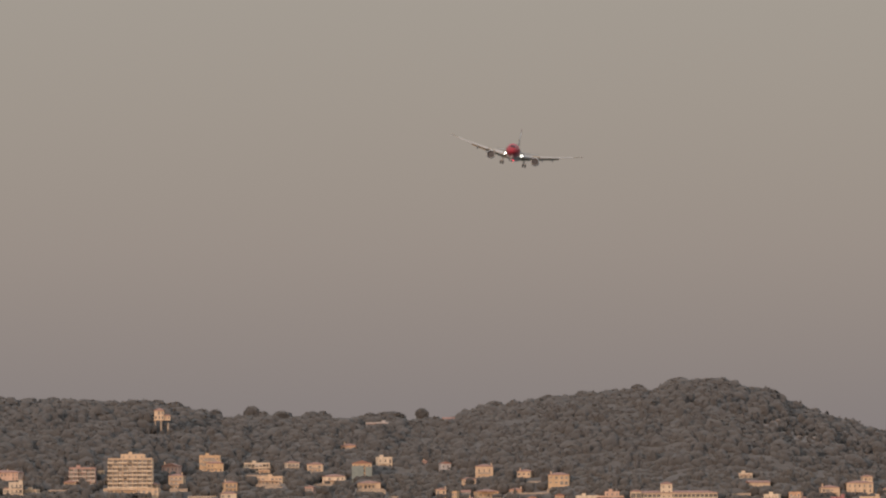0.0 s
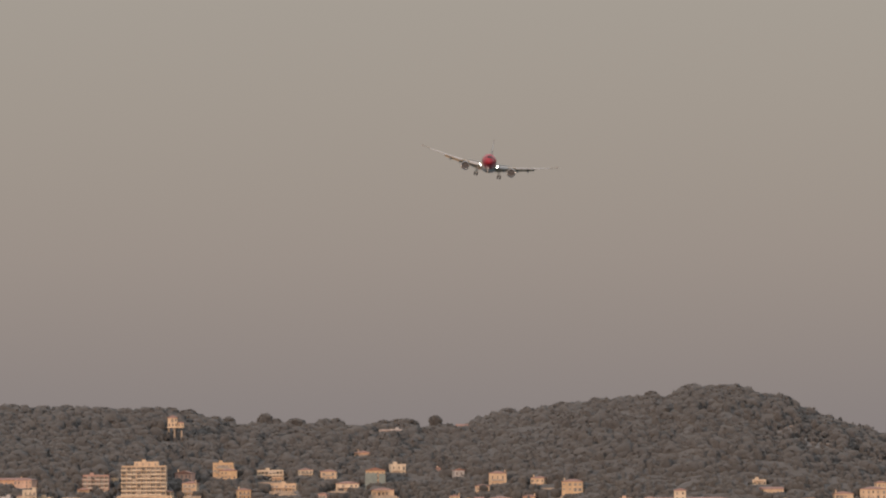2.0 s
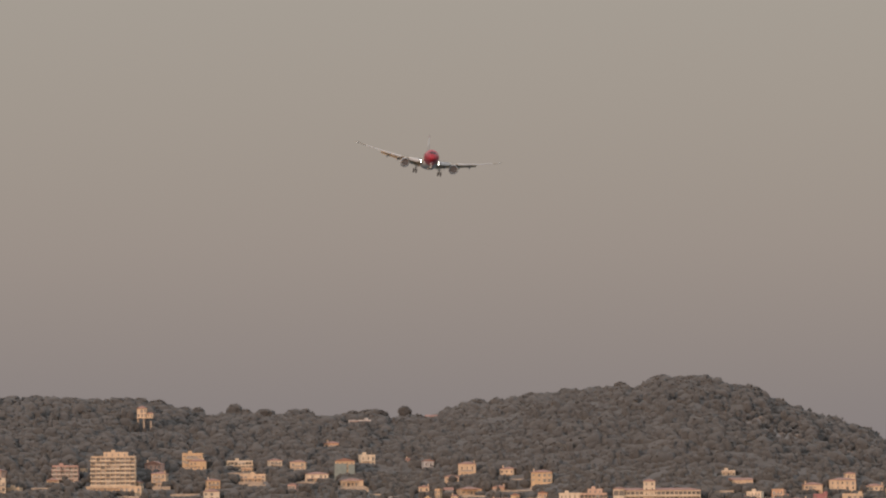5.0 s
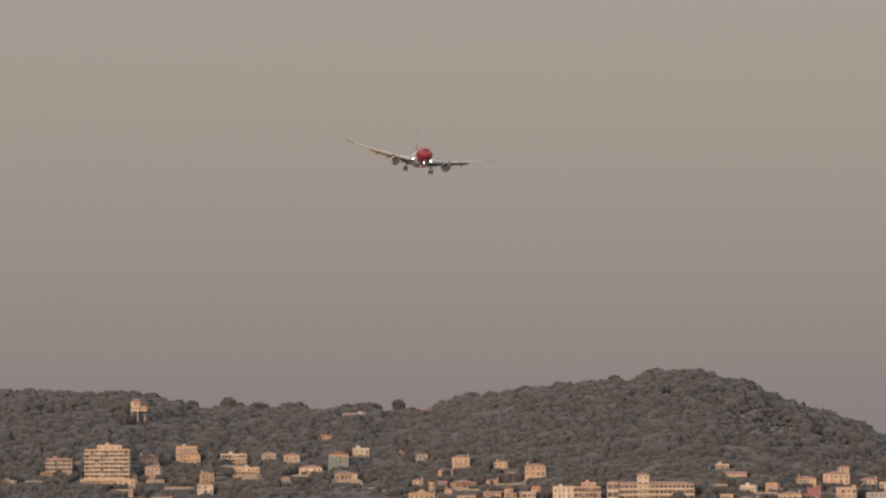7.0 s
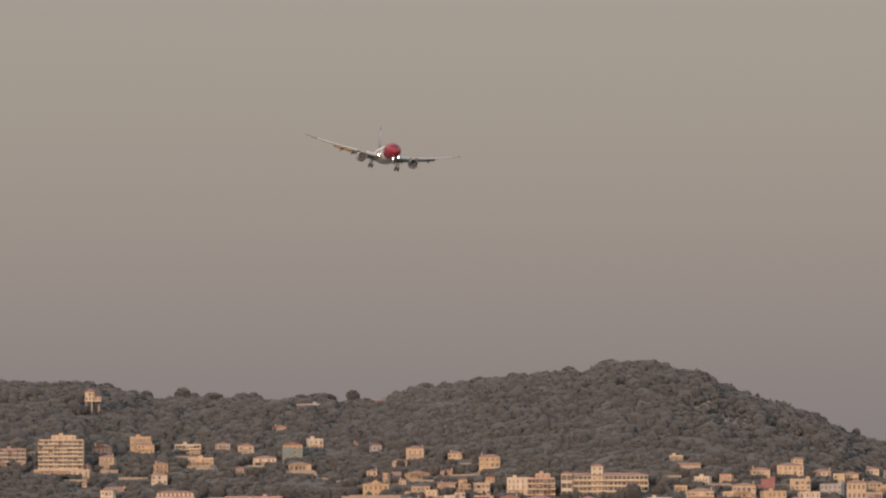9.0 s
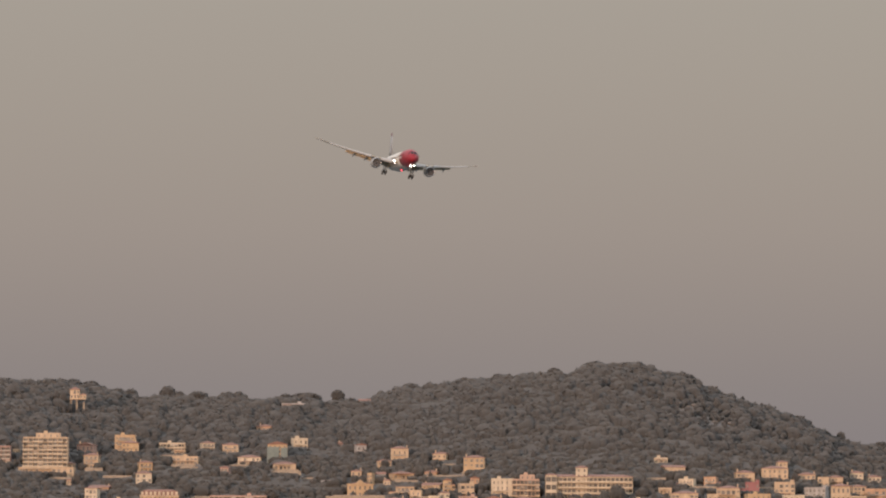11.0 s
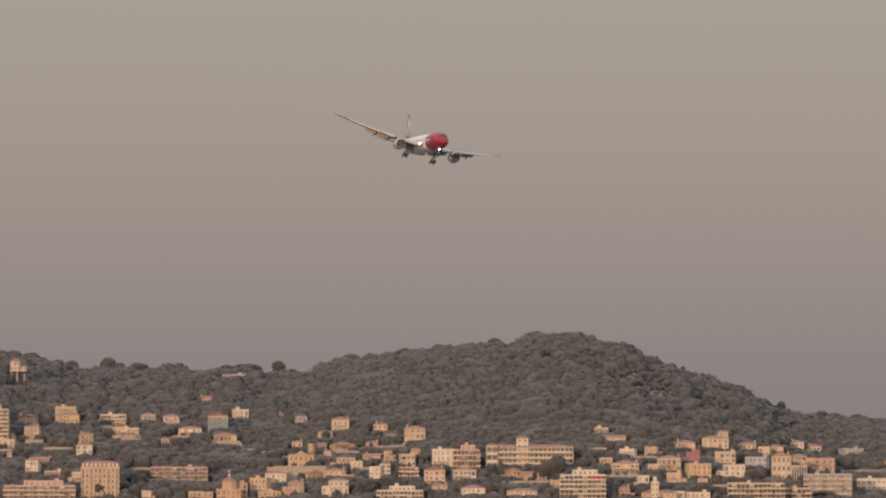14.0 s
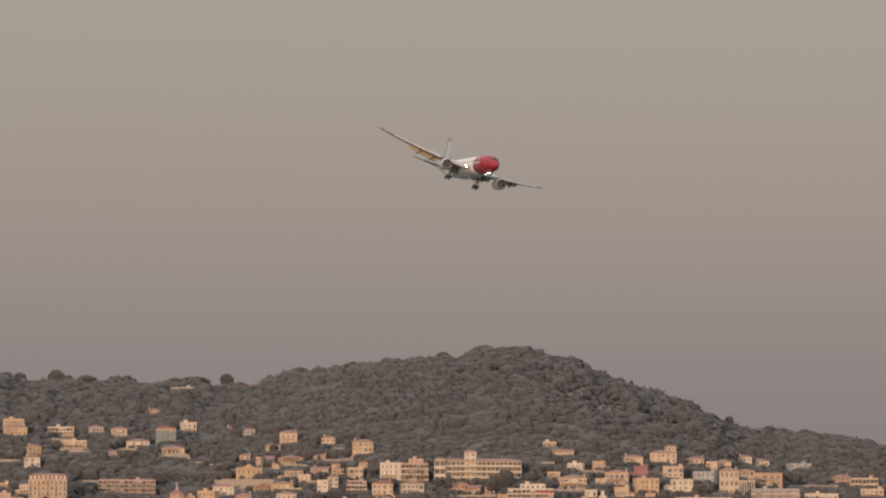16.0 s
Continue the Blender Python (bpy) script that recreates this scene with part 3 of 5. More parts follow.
def belvedere(x, y, label):
    """Tower house with a little tiled roof, standing on tall buttress columns."""
    ob = stand("tower_house", x, y, 12, 9, 5, 0.0, label, "house")
    for px in (-4.4, 0.2, 5.6):
        top = 12.0 if px < 5 else 10.0
        part("buttress", boxes((px - 0.6, px + 0.6, -4.4 + abs(px) * 0.2, 4, -4, top), (px - 0.55, px + 0.55, -4.6 + abs(px) * 0.2, 4, top - 1.1, top - 0.6)), M["stone"], ob)
    part("gallery", boxes((-5.4, 7.2, -4.9, 4.4, 12.01, 12.6)), M["cream"], ob)
    shell(ob, 7.4, 7.0, 7.2, 2, 3, "cream", win=(1.3, 2.3), z0=12.61, ox=-1.4, name="tower_wall", mood=3.0)
    hip_roof(ob, 7.4, 7.0, 19.82, 2.0, ox=-1.4)
    shell(ob, 4.6, 5.5, 3.2, 1, 2, "cream", win=(1.0, 1.8), z0=12.61, ox=5.0, name="annex", sides=False)
    hip_roof(ob, 4.6, 5.5, 15.82, 1.0, ox=5.0, chimney=False)
    return ob


def netted_house(x, y, w, d, h, label):
    """House with scaffolding under green net in front of its wall."""
    ob = stand("house", x, y, w, d, h, 0.0, label, "house")
    shell(ob, w, d, h - 2.4, 4, 4, "ochre")
    hip_roof(ob, w, d, h - 2.39, 2.2, gable="front", chimney=False)
    part("net", boxes((-w / 2 - 0.4, w * 0.1, -d / 2 - 1.3, -d / 2 - 1.24, -1, h - 4.2), (w * 0.18, w / 2 + 0.3, -d / 2 - 1.3, -d / 2 - 1.24, -1, h - 4.8)), M["teal"], ob, "green scaffold netting")
    for i in range(5):
        px = -w / 2 + w * i / 4
        part("scaffold_pole", tube(bmesh.new(), (px, -d / 2 - 1.15, -2), (px, -d / 2 - 1.15, h - 3.5), 0.06, n=6), M["a_strut"], ob)
    return ob


def palazzo(x, y, w, d, h, label):
    """Three-storey house of arcaded windows with a columned portico beside it."""
    ob = stand("palazzo", x, y, w, d, h, 0.0, label, "mansion")
    shell(ob, w, d, h - 1.8, 3, 4, "cream", win=(1.4, 3.0))
    for k in (1, 2):
        z = (h - 1.8) / 3 * k
        part("string_course", boxes((-w / 2 - 0.3, w / 2 + 0.3, -d / 2 - 0.3, -d / 2 - 0.003, z - 0.25, z + 0.2)), M["white"], ob)
    hip_roof(ob, w, d, h - 1.79, 1.8, over=0.8)
    px0 = w / 2 + 0.6
    part("portico_roof", boxes((w / 2 + 0.01, w / 2 + 11.5, -d / 2 - 1.5, d / 2 - 2, 10.5, 11.6)), M["cream"], ob)
    for i in range(7):
        bm = bmesh.new()
        tube(bm, (px0 + i * 1.75, -d / 2 - 1.0, -3), (px0 + i * 1.75, -d / 2 - 1.0, 10.0), 0.42, 0.36, 10)
        box(bm, px0 + i * 1.75 - 0.5, px0 + i * 1.75 + 0.5, -d / 2 - 1.45, -d / 2 - 0.55, 10.0, 10.5)
        part("column", bm, M["white"], ob)
    return ob


def garden_wall(x, y, w, h, label="weathered stone retaining wall below a garden", turn=0.0):
    ob = stand("retaining_wall", x, y, w, 1.0, h, turn, label, "wall", "garden walls")
    part("masonry", boxes((-w / 2, w / 2, -0.5, 0.5, -3, h)), M["stone"], ob)
    part("coping", boxes((-w / 2 - 0.1, w / 2 + 0.1, -0.62, 0.62, h + 0.003, h + 0.2)), M["slab"], ob)
    return ob


belvedere(-341.0, 4602.0, "cream tower house on tall stone buttress columns among the pines")
villa(-318.6, 4406.4, 12.7, 10.8, 9.7, 2, 4, "pink", "gable", "pink stucco two-storey house with a gabled red tile roof", turn=-10.1)
villa(-310.8, 4353.5, 10.9, 9.1, 11.3, 3, 3, "cream", "hip", "cream stucco three-storey house with a hipped red tile roof", turn=-8.7, shutters=True)
garden_wall(-308.6, 4338.0, 13.3, 2.9)
villa(-326.0, 4335.5, 5.9, 7.0, 6.7, 2, 2, "cream", "hip", "cream stucco two-storey house with a hipped red tile roof", turn=-15.2, shutters=True)
villa(-291.7, 4435.8, 15.3, 11.5, 14.9, 4, 5, "ochre", "flat", "ochre stucco four-storey house with a flat roof", turn=0, shutters=True, terrace=0.6)
villa(-286.9, 4419.8, 12.7, 9.6, 11.0, 3, 4, "ochre", "hip", "ochre stucco three-storey house with a hipped red tile roof", turn=0, balcony=True)
apartment(-257.2, 4455.5, 19.7, 9.0, 6.4, 2, 7, "white", "long white two-storey modern villa with balcony bands", turn=0, setback=0, rail="white")
villa(-250.3, 4434.5, 8.4, 7.0, 4.2, 1, 2, "cream", "flat", "cream stucco single-storey house with a flat roof", turn=-4.8)
villa(-242.0, 4367.0, 19.0, 14.0, 5.9, 2, 6, "cream", "flat", "cream stucco two-storey house with a flat roof", turn=-2.9, shutters=True)
villa(-229.1, 4422.3, 9.4, 8.6, 9.8, 3, 3, "white", "hip", "white stucco three-storey house with a hipped red tile roof", turn=16.2, shutters=True)
villa(-210.8, 4411.6, 11.7, 9.2, 10.6, 3, 3, "cream", "hip", "cream stucco three-storey house with a hipped red tile roof", turn=-3.5, shutters=True, terrace=0.5)
villa(-194.9, 4370.5, 17.0, 12.9, 7.1, 2, 5, "white", "hip", "white stucco two-storey house with a hipped red tile roof", turn=-0.7, terrace=0.6)
villa(-190.8, 4544.9, 11.5, 9.8, 5.7, 1, 3, "orange", "hip", "orange stucco single-storey house with a hipped red tile roof", turn=-10.6, shutters=True, cover=True)
netted_house(-174.6, 4383.0, 14.3, 11, 16.4, "ochre house behind scaffolding with green netting")
villa(-168.0, 4342.6, 16.3, 13.1, 6.3, 1, 5, "cream", "hip", "cream stucco single-storey house with a hipped red tile roof", turn=5.8, shutters=True, terrace=0.8)
villa(-209.7, 4307.5, 6.0, 7.0, 8.3, 2, 2, "pink", "hip", "pink stucco two-storey house with a hipped red tile roof", turn=-13.5, shutters=True, cover=True)
villa(-270.3, 4333.2, 9.8, 8.4, 8.3, 2, 3, "ochre", "hip", "ochre stucco two-storey house with a hipped red tile roof", turn=11.3)
villa(-267.8, 4278.3, 11.5, 8.6, 11.1, 3, 3, "white", "hip", "white stucco three-storey house with a hipped red tile roof", turn=3, shutters=True, terrace=0.3)
villa(-299.5, 4198.9, 9.1, 7.9, 12.5, 3, 3, "white", "hip", "white stucco three-storey house with a hipped red tile roof", turn=-11.8)
villa(-298.3, 4269.8, 15.4, 13.5, 4.5, 1, 5, "orange", "side", "orange stucco single-storey house with a red tile saddle roof", turn=-12.8, shutters=True)
villa(-161.2, 4463.2, 11.1, 8.4, 8.6, 2, 3, "white", "flat", "white stucco two-storey house with a flat roof", turn=14, terrace=0.8)
villa(-129.9, 4468.5, 3.4, 7.0, 6.0, 1, 2, "pink", "hip", "pink stucco single-storey house with a hipped red tile roof", turn=-11.6, cover=True)
villa(-114.1, 4430.5, 7.7, 7.0, 9.4, 2, 2, "grey", "gable", "weathered grey two-storey house with a gabled red tile roof", turn=16.1, cover=True)
villa(-83.4, 4372.9, 13.0, 9.8, 11.8, 2, 3, "cream", "hip", "cream stucco two-storey house with a hipped red tile roof", turn=2)
villa(-94.1, 4335.1, 10.0, 8.1, 7.5, 2, 3, "cream", "hip", "cream stucco two-storey house with a hipped red tile roof", turn=6.3)
villa(-52.1, 4342.7, 10.2, 9.4, 8.3, 2, 3, "cream", "hip", "cream stucco two-storey house with a hipped red tile roof", turn=-16.8, balcony=True, terrace=0.8)
villa(-27.1, 4277.9, 15.0, 11.7, 12.3, 3, 4, "ochre", "hip", "ochre stucco three-storey house with a hipped red tile roof", turn=-3.1, shutters=True, terrace=0.5)
villa(-205.9, 4793.5, 6.6, 7.0, 4.6, 1, 2, "grey", "flat", "weathered grey single-storey house with a flat roof", turn=6.6, cover=True)
villa(-175.0, 4722.0, 18.8, 14.0, 5.4, 1, 6, "grey", "flat", "weathered grey single-storey house with a flat roof", turn=-4.8, cover=True)
villa(-119.8, 4794.1, 10.2, 8.3, 5.5, 1, 3, "cream", "side", "cream stucco single-storey house with a red tile saddle roof", turn=-6.5, cover=True)
villa(-113.6, 4302.5, 7.4, 7.0, 7.4, 2, 2, "cream", "hip", "cream stucco two-storey house with a hipped red tile roof", turn=-0.0)
villa(-102.1, 4268.5, 3.5, 7.0, 9.4, 3, 2, "ochre", "flat", "slim ochre stucco bell tower with a flat roof", turn=-15.7)
pediment_church(-109.0, 4241.0, 17.9, 18, 13.0, "ochre", "ochre church with pilasters, pediment and broad stone steps")
garden_wall(-125.8, 4229.0, 15.9, 4.1)
garden_wall(-95.0, 4205.0, 8.9, 4.0)
garden_wall(-109.0, 4203.0, 37.0, 7.4, "broad ochre stone plinth wall below the church")
for wx, wy, ww, wh in ((-243.0, 4349.0, 18.0, 1.9), (-238.0, 4336.0, 13.0, 1.6), (-203.0, 4352.0, 13.0, 1.5), (-166.0, 4326.0, 22.0, 1.6), (-150.0, 4316.0, 9.0, 1.2),
                       (-60.0, 4197.0, 14.0, 2.2), (-121.0, 4278.0, 11.0, 1.5), (-76.0, 4262.0, 16.0, 1.6), (-46.0, 4318.0, 10.0, 1.3), (104.0, 4232.0, 14.0, 1.6),
                       (138.0, 4214.0, 18.0, 1.5), (185.0, 4272.0, 20.0, 1.7), (246.0, 4300.0, 16.0, 1.5), (226.0, 4222.0, 22.0, 2.0), (-330.0, 4300.0, 16.0, 1.6), (-395.0, 4305.0, 14.0, 1.5)):
    garden_wall(wx, wy, ww, wh, turn=4.0 * math.sin(wx))
villa(-80.3, 4281.9, 15.5, 13.9, 5.8, 1, 5, "ochre", "hip", "ochre stucco single-storey house with a hipped red tile roof", turn=14.6, shutters=True, terrace=0.4)
villa(-58.1, 4276.9, 9.0, 7.7, 4.5, 1, 3, "orange", "hip", "orange stucco single-storey house with a hipped red tile roof", turn=-10.8, shutters=True, cover=True)
villa(-79.0, 4221.0, 18.0, 14.0, 8.1, 2, 5, "cream", "slate", "cream stucco two-storey house with a dark flat overhanging roof", turn=2.6, shutters=True, terrace=0.5)
villa(-68.0, 4202.5, 8.3, 7.0, 6.9, 2, 2, "cream", "flat", "cream stucco two-storey house with a flat roof", turn=-8.9, terrace=0.9)
villa(-56.7, 4231.9, 13.2, 11.9, 4.9, 1, 4, "cream", "side", "cream stucco single-storey house with a red tile saddle roof", turn=-14.9, terrace=0.4)
villa(-44.9, 4213.5, 8.5, 7.0, 10.1, 3, 3, "ochre", "gable", "ochre stucco three-storey house with a gabled red tile roof", turn=3.1, terrace=0.8)
villa(-32.4, 4192.4, 10.0, 8.8, 10.5, 3, 3, "cream", "flat", "cream stucco three-storey house with a flat roof", turn=12.8, shutters=True)
villa(-26.3, 4220.5, 6.3, 7.0, 8.1, 2, 2, "orange", "gable", "orange stucco two-storey house with a gabled red tile roof", turn=-1.6, terrace=0.5)
apartment(-30.7, 4155.0, 13.6, 10.0, 8.8, 3, 5, "pink", "pink three-storey block with striped balconies", turn=0, setback=0, rail="white")
villa(-53.9, 4161.6, 7.9, 7.2, 9.6, 3, 2, "white", "flat", "white stucco three-storey house with a flat roof", turn=-16.3, shutters=True)
villa(-47.8, 4168.5, 6.8, 7.0, 10.8, 3, 2, "white", "hip", "white stucco three-storey house with a hipped red tile roof", turn=8, shutters=True, terrace=0.7)
villa(-125.8, 4189.7, 15.1, 11.5, 9.3, 2, 4, "white", "hip", "white stucco two-storey house with a hipped red tile roof", turn=-0.9)
villa(-97.4, 4186.6, 13.9, 11.2, 6.4, 1, 4, "cream", "gable", "cream stucco single-storey house with a gabled red tile roof", turn=5.3, shutters=True)
villa(-80.1, 4177.0, 21.3, 14.0, 8.4, 2, 6, "ochre", "hip", "ochre stucco two-storey house with a hipped red tile roof", turn=-5.2, terrace=0.7)
villa(-82.0, 4099.0, 18.3, 14.0, 14.2, 3, 5, "white", "hip", "white stucco three-storey house with a hipped red tile roof", turn=4.3, balcony=True, terrace=0.5)
villa(-135.1, 4141.7, 12.4, 11.3, 11.5, 3, 4, "ochre", "flat", "ochre stucco three-storey house with a flat roof", turn=-16.7, terrace=0.7)
pediment_church(-127.5, 4110.0, 15.4, 16, 9.9, "ochre", "small ochre church with a plain gabled front", steps=False)
villa(-111.4, 4115.6, 15.0, 11.3, 12.3, 3, 4, "orange", "hip", "orange stucco three-storey house with a hipped red tile roof", turn=0, shutters=True, terrace=0.3)
villa(-150.1, 4122.9, 11.4, 9.8, 11.1, 3, 3, "orange", "flat", "orange stucco three-storey house with a flat roof", turn=10.7)
domed_church(-156.1, 4112.0, "orange church with an octagonal tiled drum and cross")
villa(-12.5, 4133.5, 14.7, 11.0, 13.5, 3, 4, "cream", "gable", "cream stucco three-storey house with a gabled red tile roof", turn=0)
villa(-8.7, 4104.1, 10.7, 8.3, 6.7, 2, 3, "salmon", "hip", "salmon stucco two-storey house with a hipped red tile roof", turn=-2.7)
villa(-5.8, 4196.2, 16.5, 12.4, 12.5, 3, 5, "white", "flat", "white stucco three-storey house with a flat roof", turn=-4)
apartment(10.2, 4180.0, 18.9, 12.0, 15.3, 4, 7, "salmon", "pink and cream apartment block with wrapped balconies", turn=0, setback=2.8, rail="cream")
villa(8.0, 4150.6, 15.8, 13.1, 9.6, 2, 5, "white", "hip", "white stucco two-storey house with a hipped red tile roof", turn=8.3, shutters=True, terrace=0.4)
villa(14.3, 4087.3, 15.7, 12.7, 9.4, 2, 5, "white", "hip", "white stucco two-storey house with a hipped red tile roof", turn=5.9)
apartment(-36.3, 4066.0, 32.0, 14.0, 9.8, 3, 12, "white", "large white terraced apartment block", turn=0, setback=2.6, rail="white")
hotel(55.0, 4184.0, 61.8, 14, 17.3, "long white hotel with galleries, red eaves and square tower")
villa(40.9, 4156.5, 12.1, 11.1, 8.0, 2, 4, "orange", "hip", "orange stucco two-storey house with a hipped red tile roof", turn=16.3, terrace=0.8)
villa(52.8, 4149.0, 8.9, 8.1, 6.4, 1, 3, "cream", "side", "cream stucco single-storey house with a red tile saddle roof", turn=-15.7, terrace=0.6)
villa(63.0, 4140.5, 6.0, 7.0, 7.2, 2, 2, "cream", "flat", "cream stucco two-storey house with a flat roof", turn=6.6, terrace=0.3)
villa(48.7, 4093.0, 21.1, 14.0, 7.1, 2, 7, "cream", "hip", "cream stucco two-storey house with a hipped red tile roof", turn=-3.9)
apartment(90.1, 4068.0, 31.2, 14.0, 19.5, 6, 10, "white", "white stepped apartment block with red awnings", turn=0, setback=3.0, awnings=True, rail="white")
villa(72.1, 4113.5, 6.9, 7.0, 6.3, 2, 2, "orange", "flat", "orange stucco two-storey house with a flat roof", turn=-5.6, terrace=0.6)
villa(109.4, 4314.7, 9.9, 7.5, 4.2, 1, 3, "white", "flat", "white stucco single-storey house with a flat roof", turn=-0.7, shutters=True)
villa(117.4, 4284.6, 15.3, 13.3, 5.8, 1, 5, "cream", "side", "cream stucco single-storey house with a red tile saddle roof", turn=12.0, cover=True)
villa(124.6, 4220.9, 13.8, 11.9, 6.1, 2, 5, "white", "flat", "white stucco two-storey house with a flat roof", turn=-11.1)
villa(122.3, 4165.0, 19.1, 14.0, 9.2, 2, 6, "cream", "hip", "cream stucco two-storey house with a hipped red tile roof", turn=0.5, shutters=True, terrace=0.6)
villa(145.3, 4235.3, 12.4, 10.7, 7.3, 2, 4, "orange", "flat", "orange stucco two-storey house with a flat roof", turn=-10.9, terrace=0.7)
villa(150.6, 4185.0, 23.2, 14.0, 10.8, 2, 7, "cream", "hip", "cream stucco two-storey house with a hipped red tile roof", turn=-0.4, shutters=True)
villa(109.1, 4184.5, 8.8, 7.0, 5.2, 1, 3, "cream", "flat", "cream stucco single-storey house with a flat roof", turn=3.5)
chapel(143.3, 4082.0, "low cream chapel with a square white bell tower")
villa(132.2, 4122.2, 10.5, 8.3, 8.7, 2, 3, "white", "flat", "white stucco two-storey house with a flat roof", turn=4.3, terrace=0.8)
villa(120.8, 4086.1, 10.2, 8.2, 9.0, 2, 3, "orange", "hip", "orange stucco two-storey house with a hipped red tile roof", turn=5.6, shutters=True, terrace=0.8)
villa(169.7, 4291.6, 13.7, 11.1, 8.7, 2, 4, "cream", "hip", "cream stucco two-storey house with a hipped red tile roof", turn=6.3, shutters=True)
villa(171.6, 4235.2, 13.3, 10.4, 8.9, 2, 4, "red", "flat", "dark red stucco two-storey house with a flat roof", turn=-3.0)
villa(192.5, 4310.0, 19.4, 14.0, 12.4, 3, 5, "cream", "hip", "cream stucco three-storey house with a hipped red tile roof", turn=0, terrace=0.5)
villa(199.1, 4337.5, 7.0, 7.0, 11.7, 3, 2, "cream", "hip", "cream stucco three-storey house with a hipped red tile roof", turn=12.7, terrace=0.3)
villa(197.2, 4250.7, 14.7, 11.3, 11.4, 3, 4, "cream", "flat", "cream stucco three-storey house with a flat roof", turn=-2.0, shutters=True, terrace=0.5)
villa(174.1, 4167.2, 16.4, 12.3, 12.0, 3, 5, "ochre", "flat", "ochre stucco three-storey house with a flat roof", turn=10)
villa(197.6, 4186.0, 20.1, 14.0, 11.3, 3, 5, "white", "flat", "white stucco three-storey house with a flat roof", turn=3.4, terrace=0.9)
villa(158.7, 4149.8, 13.9, 11.7, 7.6, 2, 4, "ochre", "flat", "ochre stucco two-storey house with a flat roof", turn=-8.8)
villa(217.3, 4331.1, 12.8, 10.3, 7.9, 2, 4, "cream", "hip", "cream stucco two-storey house with a hipped red tile roof", turn=-5.2, shutters=True, terrace=0.4)
villa(229.3, 4329.5, 8.3, 7.0, 7.1, 2, 2, "cream", "flat", "cream stucco two-storey house with a flat roof", turn=-3.3, shutters=True, terrace=0.5)
villa(239.3, 4349.1, 9.5, 8.1, 7.5, 2, 3, "cream", "hip", "cream stucco two-storey house with a hipped red tile roof", turn=10.4)
palazzo(236.9, 4239.0, 13.4, 12, 20.4, "cream palazzo of arched floors with a white columned portico")
villa(254.6, 4329.5, 9.9, 9.0, 10.0, 3, 3, "cream", "hip", "cream stucco three-storey house with a hipped red tile roof", turn=16.3, shutters=True, terrace=0.7)
villa(260.7, 4449.8, 10.2, 7.7, 9.4, 2, 3, "white", "hip", "white stucco two-storey house with a hipped red tile roof", turn=-0.7, shutters=True, terrace=0.5)
villa(274.7, 4469.2, 10.4, 8.4, 7.7, 2, 3, "white", "hip", "white stucco two-storey house with a hipped red tile roof", turn=5.2, terrace=0.6)
villa(270.1, 4321.0, 21.2, 14.0, 12.9, 3, 4, "orange", "flat", "orange stucco three-storey house with a flat roof", turn=-3, shutters=True, terrace=0.9)
villa(221.1, 4266.8, 15.4, 13.5, 10.2, 3, 5, "grey", "flat", "weathered grey three-storey house with a flat roof", turn=-12.8, shutters=True, terrace=0.9)
apartment(212.3, 4114.5, 39.5, 13.0, 14.2, 4, 13, "cream", "long cream apartment block with continuous balconies", turn=0, setback=0, rail="white")
apartment(242.1, 4137.0, 19.1, 12.0, 10.7, 3, 6, "cream", "cream apartment wing with balconies", turn=0, setback=0, rail="white")
apartment(268.8, 4207.5, 33.9, 13.0, 17.8, 5, 10, "grey", "grey five-storey apartment block with long balconies", turn=-6, setback=0, rail="cream")
villa(302.9, 4471.0, 16.1, 14.0, 9.0, 3, 5, "grey", "flat", "weathered grey three-storey house with a flat roof", turn=13.5, cover=True)
villa(306.7, 4280.0, 24.6, 14.0, 8.6, 2, 7, "white", "flat", "white stucco two-storey house with a flat roof", turn=-3.6, shutters=True)
villa(330.6, 4407.2, 11.7, 10.5, 8.0, 2, 3, "orange", "hip", "orange stucco two-storey house with a hipped red tile roof", turn=14.6, shutters=True, terrace=0.8)
apartment(345.7, 4381.5, 20.2, 11.0, 8.4, 2, 7, "cream", "cream terraced villa with white roof slabs", turn=0, setback=0, rail="white")
villa(345.5, 4307.2, 16.5, 12.4, 7.4, 2, 5, "cream", "flat", "cream stucco two-storey house with a flat roof", turn=-0.3, shutters=True)
villa(156.3, 4091.1, 10.6, 8.3, 7.1, 2, 3, "white", "flat", "white stucco two-storey house with a flat roof", turn=-3.1, shutters=True)
villa(170.6, 4097.5, 17.1, 13.0, 7.1, 2, 5, "white", "flat", "white stucco two-storey house with a flat roof", turn=1.1, terrace=0.4)
villa(176.3, 4145.5, 7.1, 7.0, 5.6, 1, 2, "salmon", "flat", "salmon stucco single-storey house with a flat roof", turn=-0.7)
apartment(-343.3, 4331.5, 32.4, 15.0, 24.1, 8, 9, "cream", "tall cream apartment block with eight balcony floors", turn=0, setback=2.8, rail="white")
villa(-341.8, 4323.0, 40.7, 14.0, 4.2, 1, 10, "cream", "flat", "cream stucco single-storey house with a flat roof", turn=-3.5, shutters=True)
apartment(-379.8, 4342.0, 19.0, 12.0, 12.4, 4, 6, "brick", "brick-red four-storey block with white balcony bands", turn=0, setback=0, rail="slab")
villa(-444.8, 4358.0, 18.6, 14.0, 5.9, 1, 5, "orange", "side", "orange stucco single-storey house with a red tile saddle roof", turn=4.5, terrace=0.6)
villa(-431.5, 4335.2, 13.8, 12.5, 10.0, 3, 5, "salmon", "hip", "salmon stucco three-storey house with a hipped red tile roof", turn=-15.7)
villa(-424.2, 4265.8, 14.0, 11.7, 11.9, 3, 4, "white", "flat", "white stucco three-storey house with a flat roof", turn=8.6)
